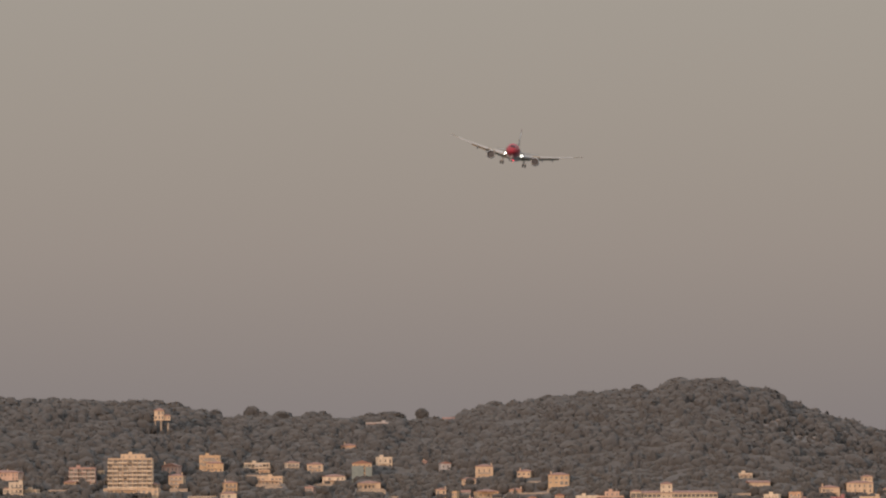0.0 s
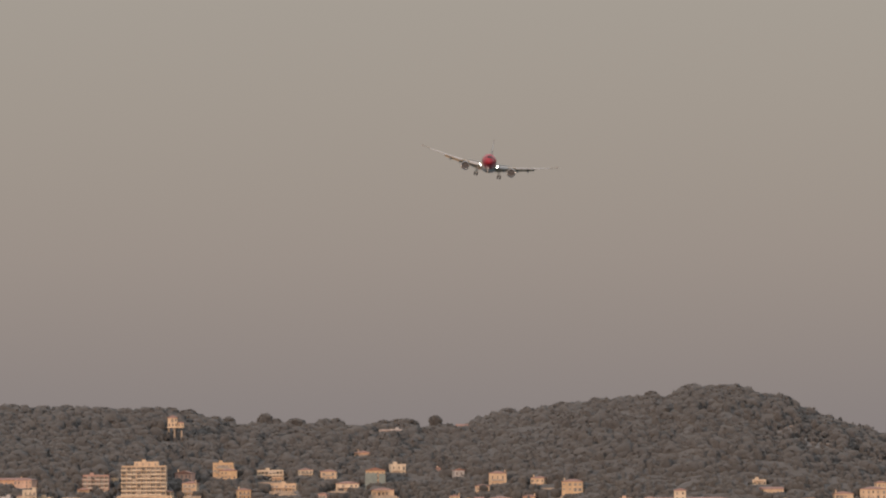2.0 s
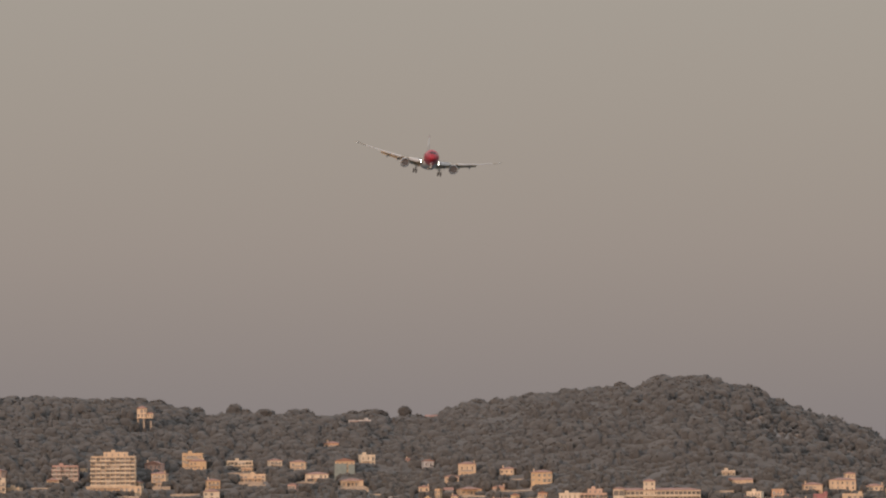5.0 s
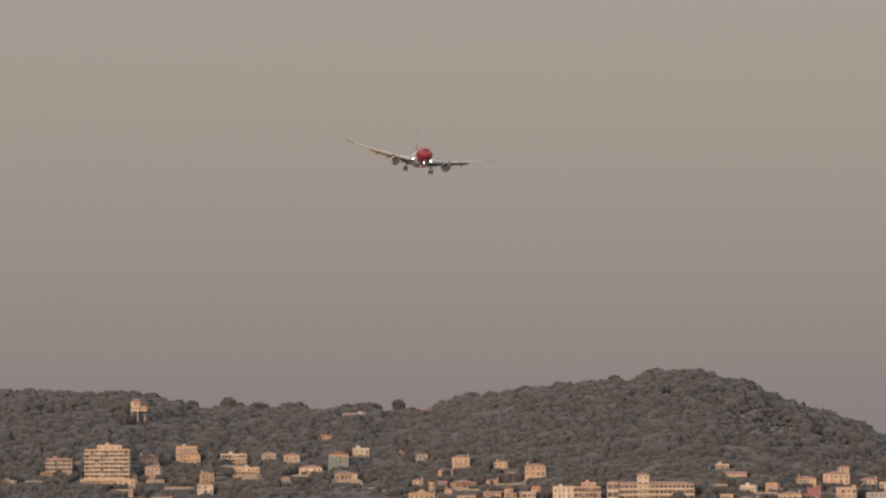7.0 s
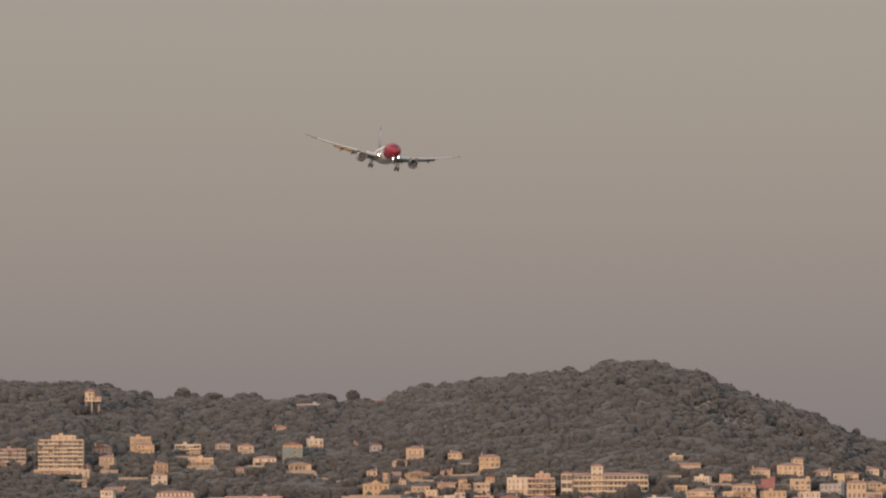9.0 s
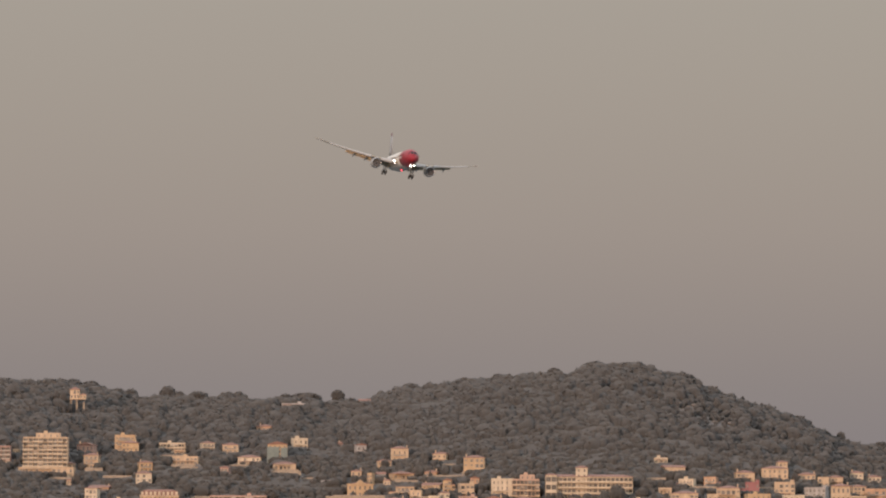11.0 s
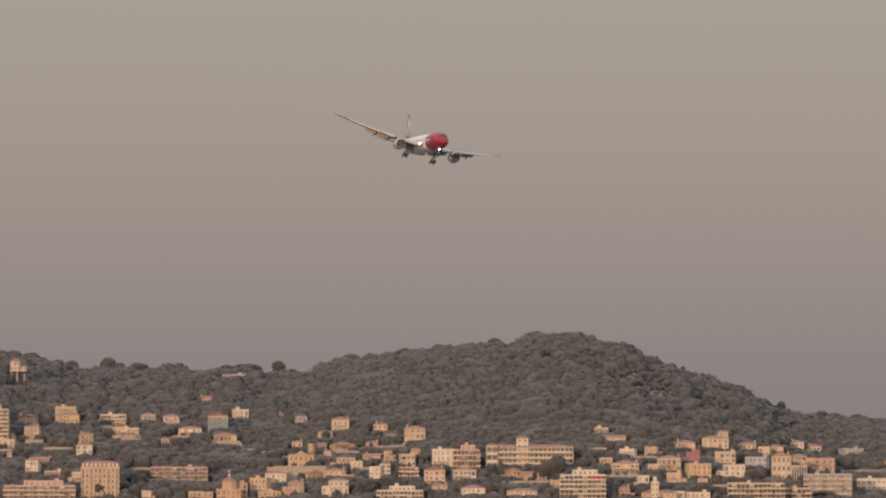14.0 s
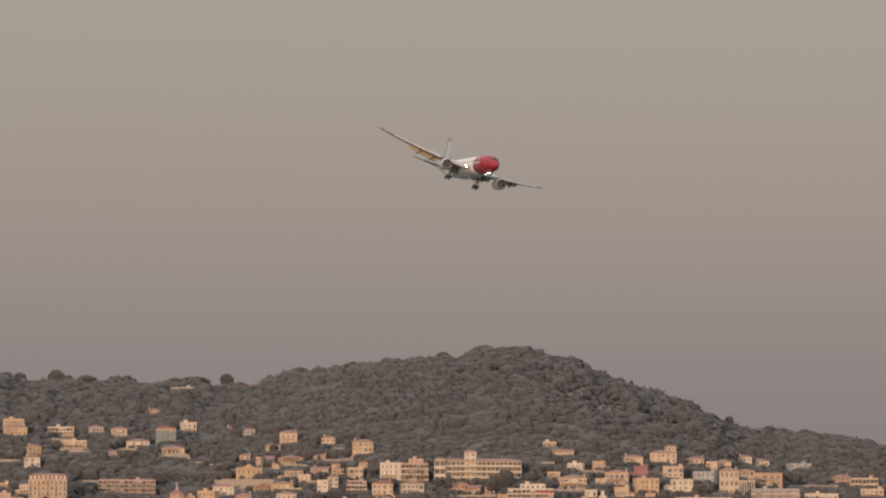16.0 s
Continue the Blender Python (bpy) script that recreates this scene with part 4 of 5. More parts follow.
villa(-441.4, 4267.4, 13.2, 10.8, 5.7, 2, 4, "grey", "flat", "weathered grey two-storey house with a flat roof", turn=-6.4, shutters=True, terrace=0.5)
villa(-412.4, 4286.3, 9.9, 8.6, 4.2, 1, 3, "cream", "flat", "cream stucco single-storey house with a flat roof", turn=-12.8, shutters=True, terrace=0.7)
villa(-368.7, 4371.5, 4.2, 7.0, 4.2, 1, 2, "cream", "flat", "cream stucco single-storey house with a flat roof", turn=-7.2, terrace=0.8)
villa(-388.1, 4330.5, 8.9, 7.0, 4.6, 1, 3, "cream", "hip", "cream stucco single-storey house with a hipped red tile roof", turn=1.7, terrace=0.8)
villa(-321.8, 4269.5, 3.0, 7.0, 6.6, 2, 2, "cream", "hip", "cream stucco two-storey house with a hipped red tile roof", turn=9.2)
mansion(-246.2, 4110.0, 26.8, 18, 27.6, 6, 9, "ochre", "grand ochre mansion with a red mansard roof and dormers", turn=3)
villa(-266.6, 4161.3, 10.5, 8.7, 8.0, 2, 3, "cream", "flat", "cream stucco two-storey house with a flat roof", turn=-8.1, shutters=True, terrace=0.3)
apartment(-287.2, 4096.0, 49.5, 14.0, 13.0, 4, 14, "salmon", "pinkish terraced apartment block with stepped balconies", turn=0, setback=3.0, rail="cream")
apartment(-193.8, 4173.0, 40.1, 12.0, 11.6, 4, 13, "pink", "long low brown apartment block with pale balcony bands", turn=0, setback=0, rail="stone")
villa(-211.3, 4104.0, 9.4, 8.0, 7.1, 2, 3, "cream", "flat", "cream stucco two-storey house with a flat roof", turn=-10.3)
villa(-179.7, 4105.8, 9.4, 7.7, 6.7, 2, 3, "ochre", "flat", "ochre stucco two-storey house with a flat roof", turn=7.1, terrace=0.8)
villa(-170.8, 4105.5, 7.4, 7.0, 6.3, 2, 2, "orange", "flat", "orange stucco two-storey house with a flat roof", turn=-0.9, shutters=True)
villa(-134.6, 4285.5, 7.4, 7.0, 4.9, 1, 2, "grey", "flat", "weathered grey single-storey house with a flat roof", turn=16.7, cover=True)
villa(-284.5, 4186.2, 11.1, 8.4, 4.2, 1, 3, "cream", "flat", "cream stucco single-storey house with a flat roof", turn=1.3)
villa(-95.5, 4291.0, 6.2, 6.0, 4.6, 1, 2, "grey", "side", "small weathered grey outbuilding with a red tile roof", turn=9.0)
villa(-90.0, 4262.0, 5.0, 5.0, 4.2, 1, 2, "cream", "hip", "small cream garden pavilion with a red tile roof", turn=-12.0)
garden_wall(-253.2, 4416.0, 23.4, 1.7)
garden_wall(-223.8, 4222.0, 14.2, 1.6)
garden_wall(-289.9, 4315.0, 20.7, 1.7)
garden_wall(-46.7, 4264.0, 24.6, 1.2)
garden_wall(52.1, 4137.0, 35.8, 2.0)
garden_wall(118.0, 4148.0, 23.9, 1.6)
garden_wall(307.6, 4379.0, 37.9, 1.7)
garden_wall(185.6, 4145.0, 15.9, 2.0)


# ---- trees ----
def crown_points(rng, lumps, flat, tall, shift=0.0):
    """Vertices and triangles of one unit crown: a full billowing dome set all over with small ragged leaf clumps."""
    octa = np.array([(1, 0, 0), (-1, 0, 0), (0, 1, 0), (0, -1, 0), (0, 0, 1), (0, 0, -1)], float)
    tris = np.array([(0, 2, 4), (2, 1, 4), (1, 3, 4), (3, 0, 4), (2, 0, 5), (1, 2, 5), (3, 1, 5), (0, 3, 5)])
    vs, fs = [], []
    first = 0
    if not tall:
        ball = bmesh.new()
        bmesh.ops.create_icosphere(ball, subdivisions=3 if lumps > 40 else 2, radius=1.0)
        core = np.array([v.co[:] for v in ball.verts])
        fs.append(np.array([[v.index for v in f.verts] for f in ball.faces]))
        ball.free()
        swell = np.array([noise.noise(Vector(p) * 2.3 + Vector((lumps, shift, 0))) + 0.5 * noise.noise(Vector(p) * 5.5 + Vector((shift, lumps, 4))) for p in core])
        vs.append(core * (0.46, 0.46, 0.47 * flat) * (1 + 0.38 * swell[:, None]) + (0, 0, 0.48))
        first = len(core)
    for k in range(lumps):
        a, r = rng.uniform(0, 2 * math.pi), math.sqrt(rng.uniform(0, 1))
        up = rng.uniform(-0.75, 1)
        reach = math.sqrt(max(0.05, 1 - up * up)) * (0.8 + 0.22 * r)
        if tall:
            reach = (1 - (up + 1) / 2.2) * 0.9
        c = np.array((0.5 * reach * math.cos(a), 0.5 * reach * math.sin(a), 0.5 + 0.46 * up * flat))
        size = (rng.uniform(0.07, 0.12) if lumps < 40 else rng.uniform(0.04, 0.085)) if not tall else rng.uniform(0.08, 0.14)
        q = octa * size * rng.uniform(0.6, 1.3, (6, 3)) * (1, 1, 0.8 if not tall else 1.4)
        t = rng.uniform(0, 6.28)
        rot = np.array([[math.cos(t), -math.sin(t), 0.2], [math.sin(t), math.cos(t), 0.1], [-0.2, 0.1, 1]])
        fs.append(tris + first + 6 * k)
        vs.append(q @ rot.T + c)
    return np.concatenate(vs), np.concatenate(fs)


def foliage_object(name, trees, mat, variants, label):
    """One mesh of many crowns: rows of x, y, z of the foot, crown width, height and turn."""
    vs, fs, base = [], [], 0
    for i, (x, y, z, w, h, t) in enumerate(trees):
        v, f = variants[i % len(variants)]
        c, s = math.cos(t), math.sin(t)
        p = np.empty_like(v)
        p[:, 0] = (v[:, 0] * c - v[:, 1] * s) * w + x
        p[:, 1] = (v[:, 0] * s + v[:, 1] * c) * w + y
        p[:, 2] = v[:, 2] * h + z
        vs.append(p)
        fs.append(f + base)
        base += len(v)
    vs, fs = np.concatenate(vs), np.concatenate(fs)
    me = bpy.data.meshes.new(name)
    me.vertices.add(len(vs))
    me.vertices.foreach_set("co", vs.ravel())
    me.loops.add(len(fs) * 3)
    me.loops.foreach_set("vertex_index", fs.ravel().astype(np.int32))
    me.polygons.add(len(fs))
    me.polygons.foreach_set("loop_start", np.arange(0, len(fs) * 3, 3, dtype=np.int32))
    me.polygons.foreach_set("use_smooth", np.ones(len(fs), dtype=bool))
    me.update(calc_edges=True)
    me.materials.append(mat)
    return tagged(new(name, me), label, "woods", kind="stuff")


BARE = ((150, 4568, 15, 44), (166, 4572, 9, 38), (133, 4568, 11, 30), (200, 4570, 11, 42), (209, 4545, 7, 30), (78, 4612, 6, 24), (118, 4585, 14, 20))


def clear_height(x, y, reach):
    """How tall a tree may stand here: none on a footprint, low in front of a facade."""
    free = 99.0
    for hx, hy, hw, hd, hh, base in TAKEN:
        if abs(x - hx) < hw + reach:
            if abs(y - hy) < hd + reach:
                return 0.0
            if 0 < hy - y < 90:
                share = 0.10 + 0.40 * abs(math.sin(hx * 12.9 + hy * 7.7 + 3.0 * round(x / 9)))
                free = min(free, base + hh * share - ground_height(x, y))
    return free


def undergrowth():
    """Scrub sheet added between the tree crowns to keep the gaps from going dark."""
    xs, ys = np.arange(-550, 441, 5.5), np.arange(3990, 4850, 7.0)
    verts = []
    for y in ys:
        for x in xs:
            z = ground_height(x, y)
            bare = min(((x - bx) / bw) ** 2 + ((y - by) / bd) ** 2 for bx, by, bw, bd in BARE)
            rise = 5.5 + 1.3 * noise.noise(Vector((x * 0.21, y * 0.21, 0))) + 1.2 * noise.noise(Vector((x * 0.04, y * 0.04, 7)))
            if z < 112 and y < 4560:
                rise *= 0.7
            if bare < 2.8:
                rise = min(rise, 1.2)
            if bare < 1.2:
                rise = 0.9 * noise.noise(Vector((x * 0.13, y * 0.09, 3))) - 0.3
            rise = min(rise, clear_height(x, y, 6.5) - 0.6)
            verts.append((x, y, z + max(rise, -1.5)))
    n = len(xs)
    faces = [(j * n + i, j * n + i + 1, (j + 1) * n + i + 1, (j + 1) * n + i) for j in range(len(ys) - 1) for i in range(n - 1)]
    me = bpy.data.meshes.new("undergrowth")
    me.from_pydata(verts, [], faces)
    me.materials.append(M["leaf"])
    tagged(smooth(new("undergrowth", me)), "evergreen scrub sheet added to fill gaps under the pines", "shrubs", kind="stuff")


def plant_woods():
    rng = np.random.default_rng(7)
    round_crowns = [crown_points(rng, 12, 0.95, False, 3.7 * k) for k in range(12)]
    woods, gardens = [], []
    y = 4000.0
    while y < 4845:
        s = (y - SHORE) / (RIDGE - SHORE)
        step = 5.6
        x = -550 + rng.uniform(0, step)
        while x < 440:
            px, py = x + rng.uniform(-2, 2), y + rng.uniform(-5, 5)
            x += step * rng.uniform(0.8, 1.25)
            z = ground_height(px, py)
            bare = min(((px - bx) / bw) ** 2 + ((py - by) / bd) ** 2 for bx, by, bw, bd in BARE)
            if bare < rng.uniform(0.5, 1.1) and rng.uniform() < 0.35:
                continue
            h = rng.uniform(7.0, 10.5) * (1.0 if rng.uniform() < 0.85 else 1.25)
            if z < 112 and py < 4560:
                h *= 0.75
            if y > 4780:
                h *= 0.85
            h *= 1.0 + (0.35 if s < 0.85 else 0.1) * noise.noise(Vector((px / 38, py / 38, 2.0)))
            slim = rng.uniform() < 0.2 and s < 0.85
            if bare < 2.5:
                h *= 0.5
            w = h * rng.uniform(0.9, 1.4)
            if slim:
                h, w = h * 1.18, w * 0.55
            free = clear_height(px, py, w * 0.42)
            if free < 1.2:
                w, h = rng.uniform(3.0, 5.0), rng.uniform(2.5, 4.0)
                free = clear_height(px, py, w * 0.45)
            if free < 0.8:
                continue
            if free < h:
                h = free
                w = min(w, h * 2.4)
            row = (px, py, z - 0.15 * h, w, h * 1.15, rng.uniform(0, 6.28))
            (gardens if z < 105 else woods).append(row)
        y += 10.0 if s > 0.9 else 11.0
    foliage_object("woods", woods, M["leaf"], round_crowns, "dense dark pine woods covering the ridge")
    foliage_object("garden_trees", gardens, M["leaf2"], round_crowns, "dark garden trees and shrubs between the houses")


def single_tree(name, x, y, trunk_h, w, crown_h, label, tall=False, seed=1, lumps=110, mat="leaf"):
    """A tree of its own: tapered trunk, limbs and a crown of leaf clumps."""
    rng = np.random.default_rng(seed)
    ob = new(name)
    ob.matrix_basis = pose(x, y, ground_height(x, y) - 0.2)
    tagged(ob, label, "tree", "trees standing out of the woods")
    bm = bmesh.new()
    tube(bm, (0, 0, -0.5), (0.1 * trunk_h * 0.3, 0, trunk_h + crown_h * 0.35), 0.035 * w + 0.15, 0.12, 8)
    part("trunk", bm, M["bark"], ob)
    if not tall:
        for k in range(5):
            a = k * 1.257 + seed
            limb = tube(bmesh.new(), (0, 0, trunk_h * 0.8), (0.3 * w * math.cos(a), 0.3 * w * math.sin(a), trunk_h + crown_h * 0.4), 0.14, 0.05, 6)
            part("limb", limb, M["bark"], ob)
    v, f = crown_points(rng, lumps, 0.95, tall, seed * 1.9)
    v = v * np.array((w, w, crown_h)) * np.array((0.9, 0.9, 1)) + np.array((0, 0, trunk_h))
    me = bpy.data.meshes.new("crown")
    me.from_pydata(v.tolist(), [], f.tolist())
    me.materials.append(M[mat])
    smooth(part("crown", me, None, ob))
    return ob


def palm(x, y, h, label="tall palm tree with a drooping crown of fronds", seed=3):
    ob = new("palm_tree")
    ob.matrix_basis = pose(x, y, ground_height(x, y) - 0.2)
    tagged(ob, label, "tree", "palms in the gardens")
    part("trunk", tube(bmesh.new(), (0, 0, -0.5), (0.2, 0, h), 0.32, 0.2, 8), M["bark"], ob)
    for k in range(16):
        a, droop = k * 2.4, 0.4 + 0.5 * (k % 3)
        bm = bmesh.new()
        rows = []
        for u in (0.0, 0.35, 0.7, 1.0):
            r, z, wd = 3.0 * u, h + 0.9 * math.sin(u * 2.2) - droop * 2.2 * u * u, 0.45 * (1 - u) + 0.05
            c = Vector((r * math.cos(a) + 0.2, r * math.sin(a), z))
            n = Vector((-math.sin(a), math.cos(a), 0)) * wd
            rows.append([c - n, c + Vector((0, 0, 0.12)), c + n, c - Vector((0, 0, 0.05))])
        loft(bm, rows)
        part("frond", bm, M["leaf2"], ob)
    return ob


single_tree("umbrella_pine", -358.3, 4800.0, 1.5, 15.7, 9.2, "dark umbrella pine standing above the ridge woods", seed=2)
single_tree("umbrella_pine", -343.6, 4800.0, 1.5, 14.8, 10.2, "dark umbrella pine standing above the ridge woods", seed=3)
single_tree("umbrella_pine", -417.4, 4800.0, 1.5, 23.1, 8.3, "dark umbrella pine standing above the ridge woods", seed=4)
single_tree("umbrella_pine", -489.1, 4800.0, 1.9, 15.7, 8.3, "dark umbrella pine standing above the ridge woods", seed=5)
single_tree("umbrella_pine", -444.3, 4800.0, 2.5, 13.8, 8.3, "dark umbrella pine standing above the ridge woods", seed=6)
single_tree("umbrella_pine", -322.8, 4800.0, 1.5, 16.6, 9.2, "dark umbrella pine standing above the ridge woods", seed=7)
single_tree("umbrella_pine", -311.2, 4800.0, 3.4, 12.0, 9.2, "dark umbrella pine standing above the ridge woods", seed=8)
single_tree("umbrella_pine", -281.2, 4800.0, 1.5, 14.8, 13.8, "dark umbrella pine standing above the ridge woods", seed=9)
single_tree("umbrella_pine", -272.0, 4800.0, 2.8, 11.1, 9.2, "dark umbrella pine standing above the ridge woods", seed=10)
single_tree("umbrella_pine", -256.7, 4800.0, 3.8, 20.3, 10.2, "dark umbrella pine standing above the ridge woods", seed=11)
single_tree("umbrella_pine", -232.7, 4800.0, 1.5, 16.6, 10.2, "dark umbrella pine standing above the ridge woods", seed=12)
single_tree("umbrella_pine", -223.5, 4800.0, 3.2, 11.1, 9.2, "dark umbrella pine standing above the ridge woods", seed=13)
single_tree("umbrella_pine", -168.1, 4800.0, 2.6, 27.7, 8.3, "dark umbrella pine standing above the ridge woods", seed=14)
single_tree("umbrella_pine", -184.7, 4800.0, 4.6, 12.0, 6.5, "dark umbrella pine standing above the ridge woods", seed=15)
single_tree("umbrella_pine", -142.2, 4800.0, 5.9, 12.5, 11.1, "dark umbrella pine standing above the ridge woods", seed=16)
single_tree("umbrella_pine", -82.7, 4800.0, 3.6, 15.7, 8.3, "dark umbrella pine standing above the ridge woods", seed=17)
single_tree("umbrella_pine", -38.8, 4800.0, 3.4, 11.1, 6.5, "dark umbrella pine standing above the ridge woods", seed=18)
single_tree("umbrella_pine", -11.1, 4800.0, 4.2, 12.0, 6.5, "dark umbrella pine standing above the ridge woods", seed=19)
single_tree("umbrella_pine", 34.2, 4800.0, 5.5, 12.0, 7.4, "dark umbrella pine standing above the ridge woods", seed=20)
single_tree("umbrella_pine", 67.4, 4800.0, 1.5, 20.3, 9.2, "dark umbrella pine standing above the ridge woods", seed=21)
single_tree("umbrella_pine", 92.8, 4800.0, 1.5, 23.1, 8.3, "dark umbrella pine standing above the ridge woods", seed=22)
single_tree("umbrella_pine", 127.5, 4800.0, 1.5, 23.1, 7.4, "dark umbrella pine standing above the ridge woods", seed=23)
single_tree("umbrella_pine", 143.6, 4800.0, 1.5, 15.7, 9.2, "dark umbrella pine standing above the ridge woods", seed=24)
single_tree("umbrella_pine", 159.8, 4800.0, 1.5, 16.6, 8.3, "dark umbrella pine standing above the ridge woods", seed=25)
single_tree("umbrella_pine", 268.6, 4800.0, 6.0, 8.3, 9.2, "dark umbrella pine standing above the ridge woods", seed=26)
single_tree("umbrella_pine", 301.4, 4800.0, 6.5, 12.0, 7.4, "dark umbrella pine standing above the ridge woods", seed=27)
single_tree("umbrella_pine", 330.4, 4800.0, 3.9, 12.0, 6.5, "dark umbrella pine standing above the ridge woods", seed=28)
single_tree("umbrella_pine", 312.0, 4800.0, 6.2, 13.8, 5.5, "dark umbrella pine standing above the ridge woods", seed=29)
single_tree("umbrella_pine", 348.9, 4800.0, 2.9, 15.7, 6.5, "dark umbrella pine standing above the ridge woods", seed=30)
single_tree("umbrella_pine", 212.8, 4800.0, 4.1, 9.2, 5.5, "dark umbrella pine standing above the ridge woods", seed=31)
single_tree("umbrella_pine", 188.4, 4800.0, 5.7, 3.7, 5.5, "dark umbrella pine standing above the ridge woods", seed=32)
single_tree("umbrella_pine", -346.5, 4592.0, 0.5, 7.0, 9.0, "dark pine in front of the tower house", seed=41)
single_tree("umbrella_pine", -339.2, 4591.0, 0.5, 5.0, 6.0, "dark pine in front of the tower house", seed=42)
single_tree("umbrella_pine", -332.5, 4592.0, 0.5, 8.0, 8.5, "dark pine in front of the tower house", seed=43)
single_tree("garden_tree", 74.0, 4140.0, 4.6, 13.5, 13.7, "dark leafy garden tree beside the houses", seed=60, mat="leaf2")
single_tree("garden_tree", 64.0, 4137.0, 3.0, 9.6, 9.0, "dark leafy garden tree beside the houses", seed=61, mat="leaf2")
single_tree("garden_tree", 215.3, 4178.0, 3.2, 17.7, 9.6, "dark leafy garden tree beside the houses", seed=62, mat="leaf2")
single_tree("garden_tree", 176.2, 4108.0, 3.0, 15.8, 8.9, "dark leafy garden tree beside the houses", seed=63, mat="leaf2")
single_tree("garden_tree", 92.4, 4159.0, 2.8, 10.4, 8.4, "dark leafy garden tree beside the houses", seed=64, mat="leaf2")
single_tree("garden_tree", -45.0, 4103.0, 3.4, 15.8, 10.1, "dark leafy garden tree beside the houses", seed=65, mat="leaf2")
single_tree("garden_tree", -59.8, 4091.0, 3.5, 15.7, 10.6, "dark leafy garden tree beside the houses", seed=66, mat="leaf2")
single_tree("garden_tree", -250.5, 4109.0, 1.6, 6.3, 4.7, "dark leafy garden tree beside the houses", seed=67, mat="leaf2")
single_tree("garden_tree", -246.2, 4104.0, 3.6, 10.3, 10.7, "dark leafy garden tree beside the houses", seed=68, mat="leaf2")
single_tree("garden_tree", -173.6, 4209.0, 3.0, 16.2, 9.1, "dark leafy garden tree beside the houses", seed=69, mat="leaf2")
single_tree("garden_tree", -222.7, 4144.0, 2.8, 15.9, 8.4, "dark leafy garden tree beside the houses", seed=70, mat="leaf2")
single_tree("garden_tree", -5.6, 4156.0, 2.6, 8.8, 7.8, "dark leafy garden tree beside the houses", seed=71, mat="leaf2")
single_tree("garden_tree", 24.0, 4088.0, 3.0, 14.2, 8.9, "dark leafy garden tree beside the houses", seed=72, mat="leaf2")
single_tree("garden_tree", 289.7, 4391.0, 2.7, 11.0, 8.2, "dark leafy garden tree beside the houses", seed=73, mat="leaf2")
single_tree("garden_tree", -93.3, 4330.0, 2.1, 6.7, 6.2, "dark leafy garden tree beside the houses", seed=74, mat="leaf2")
single_tree("garden_tree", -199.9, 4295.0, 2.9, 12.4, 8.7, "dark leafy garden tree beside the houses", seed=75, mat="leaf2")
single_tree("garden_tree", -128.7, 4261.0, 2.7, 12.3, 8.0, "dark leafy garden tree beside the houses", seed=76, mat="leaf2")
single_tree("garden_tree", 264.0, 4186.0, 2.0, 16.1, 6.0, "dark leafy garden tree beside the houses", seed=77, mat="leaf2")
single_tree("garden_tree", -80.2, 4088.0, 2.0, 5.5, 5.9, "dark leafy garden tree beside the houses", seed=78, mat="leaf2")
single_tree("garden_tree", 26.4, 4156.0, 2.6, 6.4, 7.8, "dark leafy garden tree beside the houses", seed=79, mat="leaf2")
single_tree("garden_tree", 250.8, 4234.0, 2.6, 8.1, 7.9, "dark leafy garden tree beside the houses", seed=80, mat="leaf2")
single_tree("garden_tree", -17.2, 4076.0, 2.4, 7.8, 7.1, "dark leafy garden tree beside the houses", seed=81, mat="leaf2")
palm(-27.3, 4171.0, 6.4)
palm(-24.8, 4167.0, 7.1)
palm(-249.9, 4301.0, 7.9)
palm(-110.0, 4413.0, 6.8)
palm(203.6, 4185.0, 5.2)
single_tree("cypress", -140.4, 4308.0, 0.5, 3.6, 12.4, "slim dark cypress tree", tall=True, seed=90, lumps=60, mat="leaf2")
single_tree("cypress", -58.9, 4256.0, 0.5, 3.6, 9.0, "slim dark cypress tree", tall=True, seed=91, lumps=60, mat="leaf2")
single_tree("cypress", 38.1, 4131.0, 0.5, 3.5, 8.7, "slim dark cypress tree", tall=True, seed=92, lumps=60, mat="leaf2")
single_tree("cypress", 118.5, 4164.0, 0.5, 3.5, 8.0, "slim dark cypress tree", tall=True, seed=93, lumps=60, mat="leaf2")
single_tree("cypress", -249.3, 4499.0, 0.5, 3.8, 11.3, "slim dark cypress tree", tall=True, seed=94, lumps=60, mat="leaf2")
single_tree("cypress", 85.9, 4137.0, 0.5, 3.5, 10.3, "slim dark cypress tree", tall=True, seed=95, lumps=60, mat="leaf2")
single_tree("cypress", -100.5, 4283.0, 0.5, 3.6, 7.4, "slim dark cypress tree", tall=True, seed=96, lumps=60, mat="leaf2")
undergrowth()
plant_woods()


def rocks(name, cx, cy, rx, ry, count, seed):
    """Pale limestone outcrops breaking through the scrub."""
    rng = np.random.default_rng(seed)
    bm = bmesh.new()
    for _ in range(count):
        a, r = rng.uniform(0, 6.28), math.sqrt(rng.uniform())
        x, y = cx + rx * r * math.cos(a), cy + ry * r * math.sin(a)
        m = pose(x, y, ground_height(x, y), rng.uniform(-25, 25), rng.uniform(-25, 25), rng.uniform(0, 360)) @ Matrix.Diagonal((rng.uniform(1, 4.5), rng.uniform(1, 2.5), rng.uniform(0.6, 2.2), 1))
        got = bmesh.ops.create_icosphere(bm, subdivisions=1, radius=1, matrix=m)
        for v in got["verts"]:
            v.co += Vector(rng.uniform(-0.5, 0.5, 3))
    return tagged(part(name, bm, M["rock"]), "pale limestone outcrop in the hillside scrub", "rock", kind="stuff")


for k, (bx, by, bw, bd) in enumerate(BARE):
    rocks("rocks", bx, by, bw, bd, 16, 40 + k)



